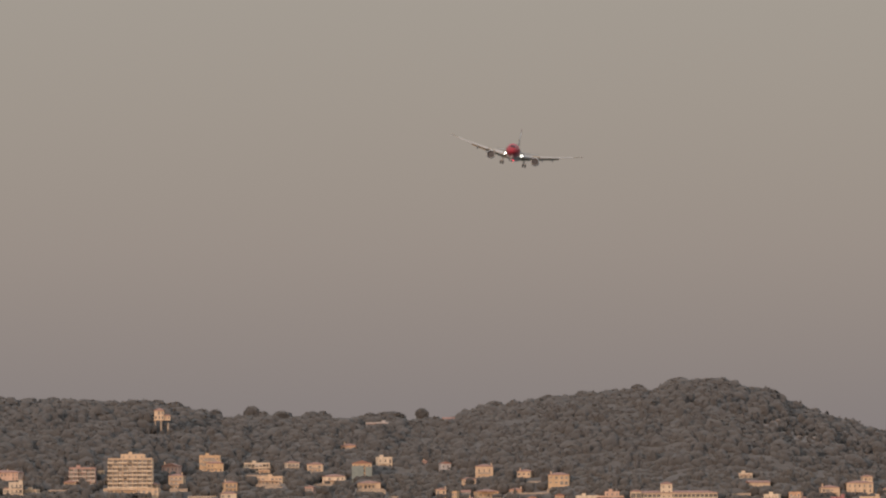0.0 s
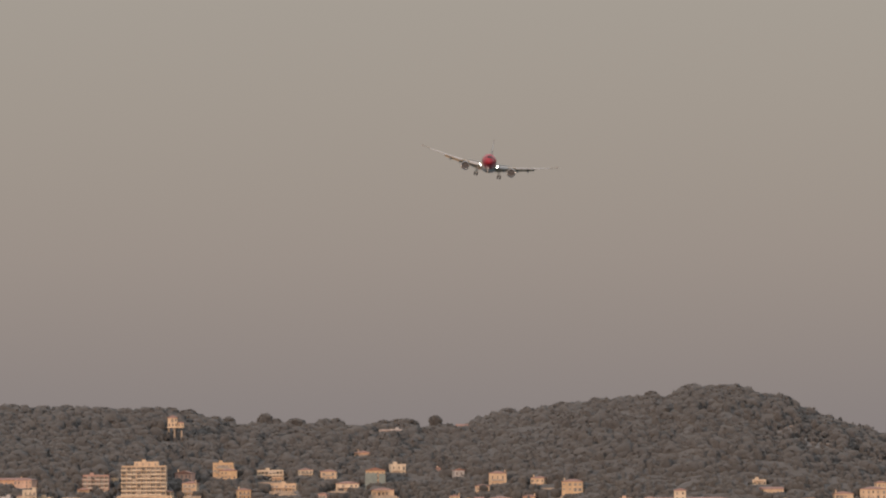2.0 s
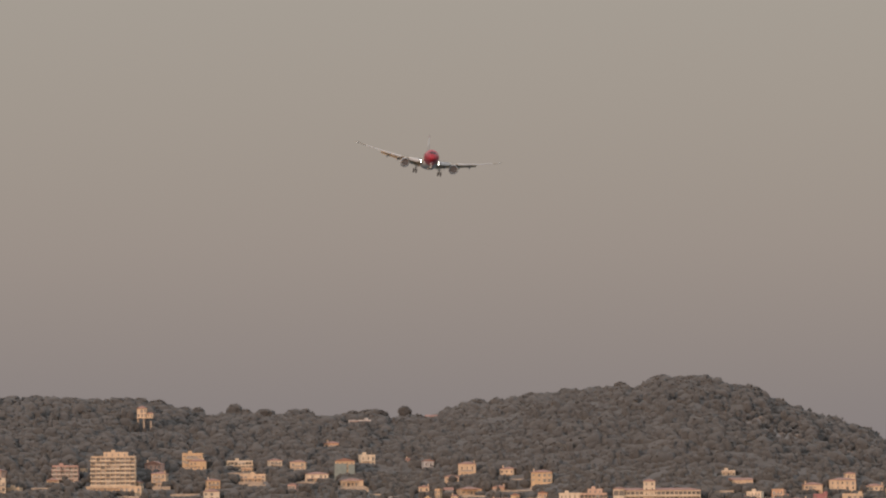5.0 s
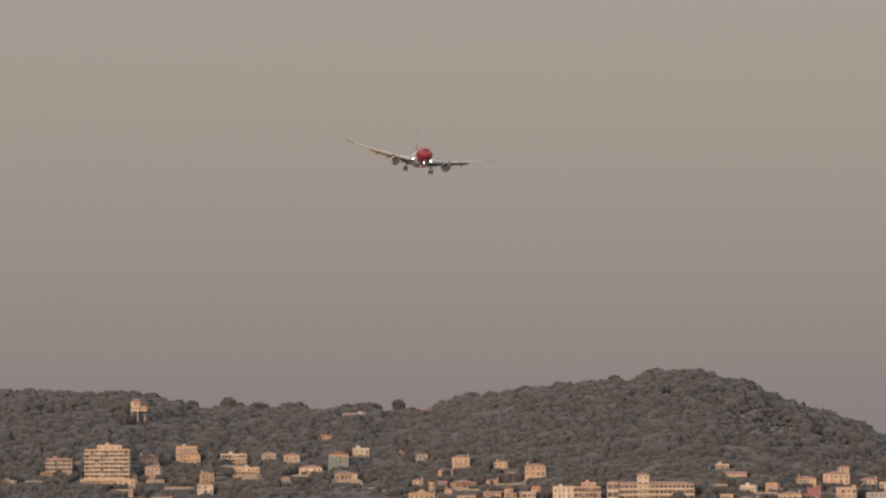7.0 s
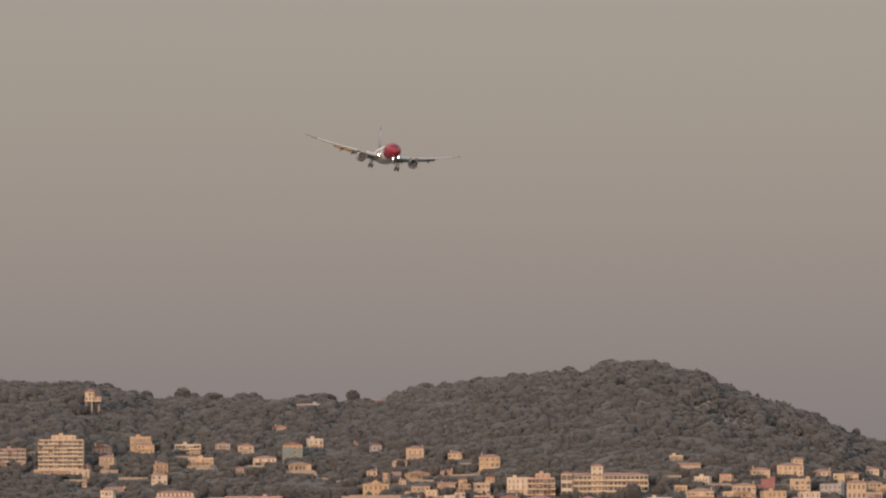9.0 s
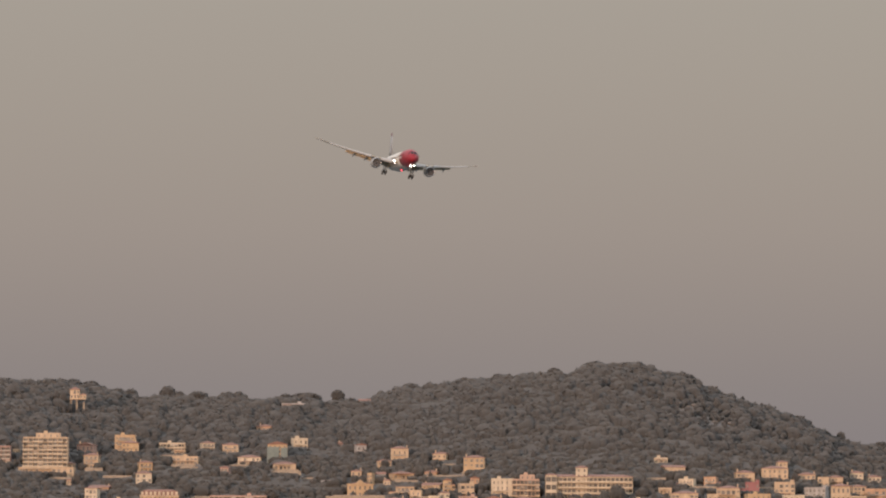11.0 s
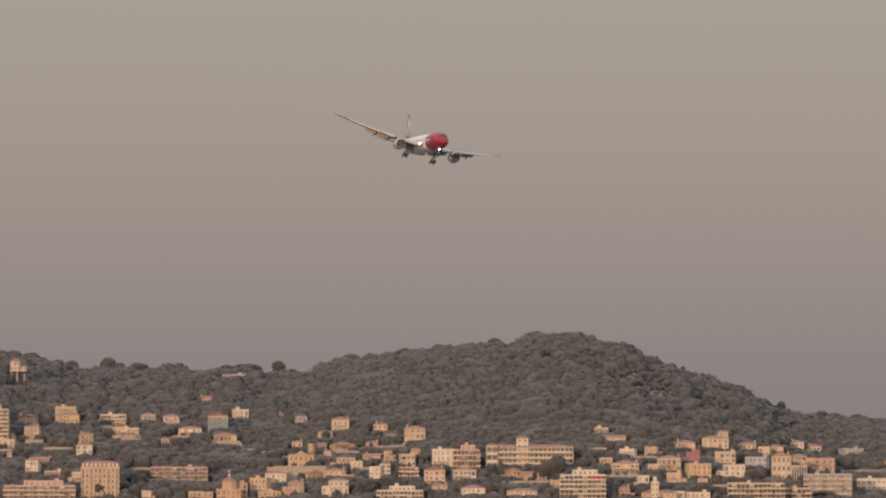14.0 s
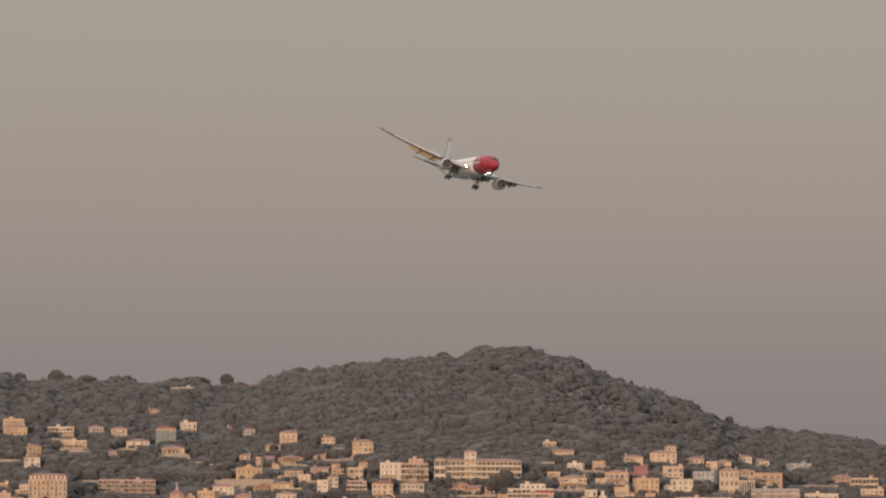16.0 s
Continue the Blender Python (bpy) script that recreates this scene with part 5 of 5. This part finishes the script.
# ---- the airliner ----
def ring_x(s, w, h, zc, n=28):
    """Fuselage section, s metres behind the nose; the body's origin is 30 m behind the nose."""
    return [(30 - s, w * math.cos(2 * math.pi * k / n), zc + h * math.sin(2 * math.pi * k / n)) for k in range(n)]


HULL = ((0.0, 0.04, 0.04, -0.95), (0.25, 0.55, 0.5, -0.93), (0.7, 0.95, 0.88, -0.86), (1.5, 1.42, 1.38, -0.68), (2.6, 1.88, 1.9, -0.45),
        (4.0, 2.3, 2.36, -0.24), (6.0, 2.64, 2.72, -0.09), (8.5, 2.84, 2.92, -0.01), (11.0, 2.885, 2.97, 0.0), (16.5, 2.885, 2.97, 0.0),
        (24.0, 2.885, 2.97, 0.0), (40.0, 2.885, 2.97, 0.0), (45.0, 2.75, 2.8, 0.15), (50.0, 2.3, 2.3, 0.6), (55.0, 1.6, 1.62, 1.15), (59.5, 0.85, 0.95, 1.65), (62.3, 0.3, 0.4, 1.95))


def wing_section(y, s, chord, z, thick, n=9):
    top, low = [], []
    for k in range(n + 1):
        u = (1 - math.cos(math.pi * k / n)) / 2
        t = thick * chord * 2.6 * (0.2969 * math.sqrt(u) - 0.126 * u - 0.3516 * u * u + 0.2843 * u ** 3 - 0.1015 * u ** 4) * 2
        camber = 0.03 * chord * math.sin(math.pi * u)
        top.append((30 - s - chord * u, y, z + camber + t * 0.5))
        low.append((30 - s - chord * u, y, z + camber - t * 0.42))
    return top + low[-2:0:-1]


WING = ((1.5, 18.6, 13.2, -1.75, 0.13), (3.2, 19.8, 11.6, -1.5, 0.125), (6.5, 22.2, 9.3, -1.1, 0.115), (9.8, 24.5, 7.3, -0.65, 0.105), (15.0, 28.1, 5.6, 0.3, 0.1),
        (20.0, 31.6, 4.4, 1.3, 0.095), (24.5, 34.9, 3.4, 2.35, 0.09), (27.0, 37.2, 2.5, 3.05, 0.085), (28.8, 39.6, 1.6, 3.55, 0.08), (30.0, 42.2, 0.7, 4.1, 0.08))


def at_span(y):
    for a, b in zip(WING, WING[1:]):
        if a[0] <= y <= b[0]:
            f = (y - a[0]) / (b[0] - a[0])
            return [p + (q - p) * f for p, q in zip(a, b)]
    return WING[-1]


def wheel(bm, c, r, w):
    tube(bm, (c[0], c[1] - w / 2, c[2]), (c[0], c[1] + w / 2, c[2]), r, n=16)
    tube(bm, (c[0], c[1] - w / 2 - 0.02, c[2]), (c[0], c[1] + w / 2 + 0.02, c[2]), r * 0.5, n=12)


LANTERNS, SWINGING = [], []


def lantern(name, parent, at, r, glow, label, hood=2.5):
    """A turning lantern: dark drum with one glowing lens in its side."""
    drum = part(name, tube(bmesh.new(), (0, 0, -r), (0, 0, r), r * 0.62, n=12), M["a_fin"], parent, label, m=pose(*at))
    part("lens", loft(bmesh.new(), [[(d * r, q * r * math.cos(a), q * r * math.sin(a)) for a in [k * math.pi / 4 for k in range(8)]] for d, q in ((0.4, 0.48), (0.66, 0.44), (0.8, 0.2))]), glow, drum)
    for cheek in (-1, 1):
        part("hood", boxes((r * 0.3, r * hood, cheek * r * 0.56 - r * 0.06, cheek * r * 0.56 + r * 0.06, -r * 0.7, r * 0.7)), M["a_fin"], drum)
    LANTERNS.append((drum, at))
    return drum


BEACON_X = 6.0


def build_airliner():
    plane = new("airliner")
    tagged(plane, "twin-engine white airliner with red nose, banking with landing gear down", "aeroplane")
    front = [(1.3 + q[0] * (1 - 1.3 / 16.5), *q[1:]) for q in HULL if q[0] <= 16.5]
    rear = [q for q in HULL if q[0] >= 16.5]
    smooth(part("nose_section", loft(bmesh.new(), [ring_x(*q) for q in front]), M["a_red"], plane, "glossy red painted forward fuselage"))
    body = smooth(part("fuselage", loft(bmesh.new(), [ring_x(*q) for q in rear]), M["a_white"], plane, "white fuselage barrel and tail cone"))
    smooth(part("belly_fairing", loft(bmesh.new(), [[(30 - s, w * math.cos(2 * math.pi * k / 20), zc + h * math.sin(2 * math.pi * k / 20)) for k in range(20)]
                for s, w, h, zc in ((16.5, 0.3, 0.2, -2.6), (19, 2.4, 1.1, -2.15), (23, 3.25, 1.7, -1.9), (34, 3.25, 1.75, -1.9), (38, 2.4, 1.1, -2.1), (41, 0.3, 0.2, -2.6))]), M["a_grey"], plane))
    # cockpit glass: four panes set on the upper nose
    for side in (-1, 1):
        for a0, a1, s0, s1 in ((62, 86, 2.9, 3.75), (34, 58, 3.2, 4.3)):
            rows = []
            for s, w, h, zc in ((s0, 1.55, 1.52, -0.62), (s1, 2.12, 2.16, -0.34)):
                rows.append([(30 - s + 0.03, side * (w + 0.05) * math.cos(radians(a)), zc + (h + 0.06) * math.sin(radians(a))) for a in (a0, (a0 + a1) / 2, a1)])
            part("cockpit_pane", loft(bmesh.new(), rows, close=False, caps=False), M["a_black"], plane, "black cockpit glass")
    # plain title bars where the lettering stands, cabin windows and doors
    for side in (-1, 1):
        me = mesh_of("cabin_window", boxes((-0.14, 0.14, -0.02, 0.02, -0.23, 0.23)), M["a_black"])
        for k in range(38):
            s = 12.2 + 0.92 * k if k < 12 else 12.2 + 0.92 * k + 0.9
            part("cabin_window", me, None, plane, m=pose(30 - s, side * 2.872, 0.42))
        part("title_bar", boxes((30 - 15.8, 30 - 10.8, side * 2.87 - 0.03, side * 2.87 + 0.03, -0.42, -0.08)), M["a_white"], plane, "white lettering bar on the red nose")
        for s in (8.9, 20.0, 42.5):
            part("cabin_door", boxes((30 - s - 0.55, 30 - s + 0.55, side * 2.86 - 0.04, side * 2.86 + 0.04, -1.0, 1.0)), M["a_red" if s < 16 else "a_white"], plane)
    for side in (-1, 1):
        wing = smooth(part("wing", loft(bmesh.new(), [wing_section(side * y, s, c, z, t) for y, s, c, z, t in WING]), M["a_wing"], plane, "grey upswept wing tinted orange as if sunlit"))
        # drooped slats and lowered flaps, panel by panel
        for y0, y1 in ((4.3, 8.2), (11.4, 15.6), (15.7, 20.0), (20.1, 25.5)):
            rows = []
            for y in (y0, y1):
                _, s, c, z, t = at_span(y)
                rows.append([(30 - s + dx * c, side * y, z + dz * c) for dx, dz in ((0.075, -0.075), (0.085, -0.035), (0.045, 0.02), (-0.02, 0.06), (-0.01, 0.03), (0.03, -0.03))])
            part("slat", loft(bmesh.new(), rows), M["a_grey"], wing)
        for y0, y1, k in ((3.1, 9.0, 0.20), (10.2, 14.6, 0.25), (14.7, 19.2, 0.27)):
            rows = []
            for y in (y0, y1):
                _, s, c, z, t = at_span(y)
                rows.append([(30 - s - c + dx * c * k / 0.25, side * y, z + dz * c * k / 0.25) for dx, dz in ((0.08, -0.02), (-0.02, 0.01), (-0.14, -0.07), (-0.22, -0.15), (-0.16, -0.12), (0.04, -0.06))])
            part("flap", loft(bmesh.new(), rows), M["a_flap"], wing, "lowered white flap tinted orange as if sunlit")
        for y in (6.6, 12.4, 16.6):
            _, s, c, z, t = at_span(y)
            rows = [[(30 - s - c * u, side * y + r * math.cos(a), z - 0.35 - drop + r * 1.2 * math.sin(a)) for a in [2 * math.pi * k / 8 for k in range(8)]] for u, r, drop in ((0.55, 0.05, 0.1), (0.7, 0.28, 0.25), (0.95, 0.33, 0.5), (1.15, 0.22, 0.95), (1.28, 0.05, 1.25))]
            smooth(part("flap_fairing", loft(bmesh.new(), rows), M["a_grey"], wing))
        tip = WING[-2]
        part("wingtip_light", loft(bmesh.new(), [[(30 - tip[1] + dx, side * tip[0] + r * math.cos(a), tip[3] + r * math.sin(a)) for a in [k * math.pi / 4 for k in range(8)]] for dx, r in ((0.35, 0.04), (0.2, 0.14), (-0.1, 0.12))]), M["a_white"], wing)
        lx, ly, lz = 30 - 20.3, side * 3.55, -1.35
        can = part("lamp_housing", loft(bmesh.new(), [[(lx + dx, ly + r * math.cos(a), lz + r * math.sin(a)) for a in [k * math.pi / 6 for k in range(12)]] for dx, r in ((-1.8, 0.2), (-1.5, 0.50), (0.0, 0.54), (0.0, 0.46), (-1.6, 0.42))], caps=False), M["a_grey"], plane)
        part("landing_light", loft(bmesh.new(), [[(lx + dx, ly + r * math.cos(a), lz + r * math.sin(a)) for a in [k * math.pi / 6 for k in range(12)]] for dx, r in ((-0.78, 0.37), (-0.72, 0.34), (-0.66, 0.2))]), M["lamp"], can, "bright white landing light")
        # engine
        ex, ey, ez = 30 - 21.5, side * 9.75, -2.75
        eng = new("engine")
        eng.parent = plane
        eng.matrix_basis = pose(ex, ey, ez)
        ring = lambda x, r, n=28: [(x, r * math.cos(2 * math.pi * k / n), r * math.sin(2 * math.pi * k / n)) for k in range(n)]
        smooth(part("nacelle", loft(bmesh.new(), [ring(0.35, 1.60), ring(0.15, 1.70), ring(-0.5, 1.80), ring(-1.8, 1.86), ring(-3.4, 1.8), ring(-4.9, 1.5), ring(-4.85, 1.42), ring(-2, 1.4)], caps=False), M["a_cowl"], eng, "pale engine cowling"))
        smooth(part("intake_lip", loft(bmesh.new(), [ring(0.34, 1.61), ring(0.46, 1.58), ring(0.48, 1.54), ring(0.4, 1.5)], caps=False), M["a_lip"], eng, "polished metal intake lip"))
        part("duct", loft(bmesh.new(), [ring(0.39, 1.495), ring(0.0, 1.45), ring(-0.95, 1.43), ring(-0.96, 0.1)], caps=False), M["a_dark"], eng)
        blade = mesh_of("fan_blade", loft(bmesh.new(), [[(-0.55, -0.09, 0.35), (-0.55, 0.09, 0.35), (-0.85, 0.16, 0.35), (-0.85, -0.02, 0.35)], [(-0.5, -0.22, 1.38), (-0.5, 0.2, 1.38), (-0.62, 0.22, 1.38), (-0.62, -0.2, 1.38)]]), M["a_dark"])
        for k in range(18):
            part("fan_blade", blade, None, eng, m=pose(0, 0, 0, k * 20, 0, 0))
        smooth(part("spinner", loft(bmesh.new(), [ring(0.0, 0.03), ring(-0.2, 0.2), ring(-0.55, 0.36), ring(-0.9, 0.4)]), M["a_dark"], eng))
        smooth(part("core_nozzle", loft(bmesh.new(), [ring(-3.5, 1.1), ring(-5.8, 0.75), ring(-6.8, 0.2)]), M["a_lip"], eng))
        part("pylon", loft(bmesh.new(), [[(x, -0.22, z0), (x, 0.22, z0), (x, 0.22, z1), (x, -0.22, z1)] for x, z0, z1 in ((-0.6, 1.75, 1.95), (-2.4, 1.6, 2.2), (-5.0, 1.1, 2.1), (-7.0, 1.3, 1.8))]), M["a_grey"], eng)
        # tailplane
        smooth(part("tailplane", loft(bmesh.new(), [wing_section(side * y, s, c, z, 0.09) for y, s, c, z in ((0.8, 53.0, 6.2, 1.25), (5.0, 56.2, 4.2, 1.65), (9.9, 59.9, 2.1, 2.1))]), M["a_grey"], plane, "grey tailplane"))
        # main gear
        gx, gy = 30 - 32.0, side * 4.9
        leg = new("main_gear")
        leg.parent = plane
        strut = bmesh.new()
        tube(strut, (gx, gy - side * 0.4, -1.8), (gx, gy, -4.75), 0.24, 0.17)
        tube(strut, (gx + 1.6, gy - side * 0.5, -2.0), (gx, gy, -3.9), 0.1)
        tube(strut, (gx, gy - side * 2.2, -2.4), (gx, gy, -3.7), 0.1)
        tube(strut, (gx - 0.95, gy, -5.1), (gx + 0.95, gy, -4.6), 0.15)
        part("strut", strut, M["a_strut"], leg)
        part("gear_door", boxes((gx - 1.3, gx + 1.3, gy + side * 0.5 - 0.04, gy + side * 0.5 + 0.04, -3.9, -2.0)), M["a_white"], leg)
        for dx, dz in ((0.75, -4.65), (-0.75, -5.05)):
            for dy in (-0.55, 0.55):
                w_bm = bmesh.new()
                wheel(w_bm, (gx + dx, gy + dy, dz), 0.64, 0.46)
                part("wheel", w_bm, M["a_tyre"], leg)
    fin_rows = []
    for s, c, z, th in ((48.5, 9.6, 2.3, 0.045), (53.2, 6.6, 6.7, 0.042), (57.4, 4.0, 10.6, 0.04), (59.0, 2.9, 12.1, 0.03)):
        pts = [(30 - s - c * u, v * c * th, z) for u, v in ((0, 0), (0.1, 0.7), (0.3, 1.0), (0.6, 0.8), (1.0, 0.05), (0.6, -0.8), (0.3, -1.0), (0.1, -0.7))]
        fin_rows.append(pts)
    fin = smooth(part("fin", loft(bmesh.new(), fin_rows[:3]), M["a_fin"], plane, "pale grey tail fin with dark maroon cap"))
    part("fin_cap", loft(bmesh.new(), [[(x, y * 1.03, z + 0.004) for x, y, z in fin_rows[2]], fin_rows[3]]), M["a_cap"], fin, "dark maroon fin cap")
    for side in (-1, 1):
        rows = [[(30 - s - c * 0.3, side * (c * th * 1.02 + 0.02), z), (30 - s - c * 0.75, side * (c * th * 0.62 + 0.03), z)] for s, c, z, th in ((50.6, 8.2, 4.3, 0.045), (54.3, 5.9, 7.7, 0.042))]
        part("tail_panel", loft(bmesh.new(), rows, close=False, caps=False), M["a_tail"], fin, "plain dark tail panel")
    nose_leg = new("nose_gear")
    nose_leg.parent = plane
    nx = 30 - 6.3
    strut = bmesh.new()
    tube(strut, (nx, 0, -2.2), (nx + 0.2, 0, -4.6), 0.15, 0.11)
    tube(strut, (nx - 1.5, 0, -2.6), (nx + 0.1, 0, -3.6), 0.07)
    tube(strut, (nx + 0.2, -0.4, -4.65), (nx + 0.2, 0.4, -4.65), 0.08)
    part("strut", strut, M["a_strut"], nose_leg)
    lamp_can = part("taxi_lamp", tube(bmesh.new(), (-0.3, 0, 0), (0.1, 0, 0), 0.2, 0.3, 12), M["a_strut"], plane, "taxi lamp that swings out on the nose leg", m=pose(nx + 0.3, 0, -3.2))
    part("lens", tube(bmesh.new(), (0.105, 0, 0), (0.15, 0, 0), 0.16, 0.12, 12), M["lamp"], lamp_can, "bright white lens")
    SWINGING.append((lamp_can, (nx + 0.3, 0, -3.2)))
    for dy in (-0.38, 0.38):
        w_bm = bmesh.new()
        wheel(w_bm, (nx + 0.2, dy, -4.65), 0.48, 0.34)
        part("wheel", w_bm, M["a_tyre"], nose_leg)
        part("gear_door", boxes((nx - 1.1, nx + 1.1, dy * 2 - 0.03, dy * 2 + 0.03, -3.6, -2.5)), M["a_red"], nose_leg)
    lantern("beacon", plane, (BEACON_X, 0, -3.75), 0.42, M["beacon"], "red anti-collision beacon under the belly", hood=1.3)
    for side in (-1, 1):
        lantern("strobe", plane, (30 - 38.6, side * 28.6, 3.5), 0.30, M["strobe"], "white anti-collision strobe on the wingtip")
    return plane


airliner = build_airliner()


# ---- what moves ----
def flight(x, y, z, heading, nose_up, bank):
    """Pose of the airliner: heading to the right of straight towards the airfield, nose up and left bank, in degrees."""
    return pose(x, y, z, 0, 0, heading - 90) @ pose(0, 0, 0, 0, -nose_up, 0) @ pose(0, 0, 0, -bank)


def motions():
    walk(airliner, [
        (0.0, flight(-34.61, 2546.28, 206.53, -1.26, -1.48, 10.52)),
        (1.0, flight(-43.06, 2502.28, 202.19, -0.03, -1.40, 10.31)),
        (2.0, flight(-49.51, 2458.64, 197.98, 1.12, -1.32, 9.96)),
        (3.0, flight(-54.17, 2415.53, 193.87, 2.21, -1.24, 9.52)),
        (4.0, flight(-57.23, 2373.05, 189.83, 3.25, -1.18, 9.03)),
        (5.0, flight(-58.82, 2331.28, 185.84, 4.26, -1.11, 8.56)),
        (6.0, flight(-59.03, 2290.24, 181.86, 5.26, -1.06, 8.14)),
        (7.0, flight(-57.93, 2249.92, 177.88, 6.26, -1.01, 7.83)),
        (8.0, flight(-55.53, 2210.26, 173.88, 7.27, -0.96, 7.67)),
        (9.0, flight(-51.80, 2171.15, 169.85, 8.32, -0.92, 7.72)),
        (10.0, flight(-46.70, 2132.46, 165.77, 9.41, -0.89, 8.03)),
        (11.0, flight(-40.11, 2093.99, 161.62, 10.57, -0.86, 8.64)),
        (12.0, flight(-31.90, 2055.52, 157.41, 11.80, -0.84, 9.60)),
        (13.0, flight(-21.88, 2016.77, 153.13, 13.13, -0.83, 10.97)),
        (14.0, flight(-9.83, 1977.42, 148.77, 14.57, -0.82, 12.79)),
        (15.0, flight(4.51, 1937.12, 144.33, 16.14, -0.82, 15.12)),
        (16.0, flight(21.44, 1895.46, 139.81, 17.85, -0.82, 17.99)),
    ])
    for lamp, at in SWINGING:
        walk(lamp, [(t, pose(*at, 0, tip, 0)) for t, tip in ((0.0, -100), (6.28, -100), (6.34, -50), (6.4, 0), (16.0, 0))])
    for lamp, at in LANTERNS:
        turn, facing = (1.40, 5.50) if "beacon" in lamp.name else (1.39, 6.50)
        walk(lamp, [(k * 0.25, pose(*at, 0, 0, 360 * (k * 0.25 - facing) / turn)) for k in range(65)])


motions()
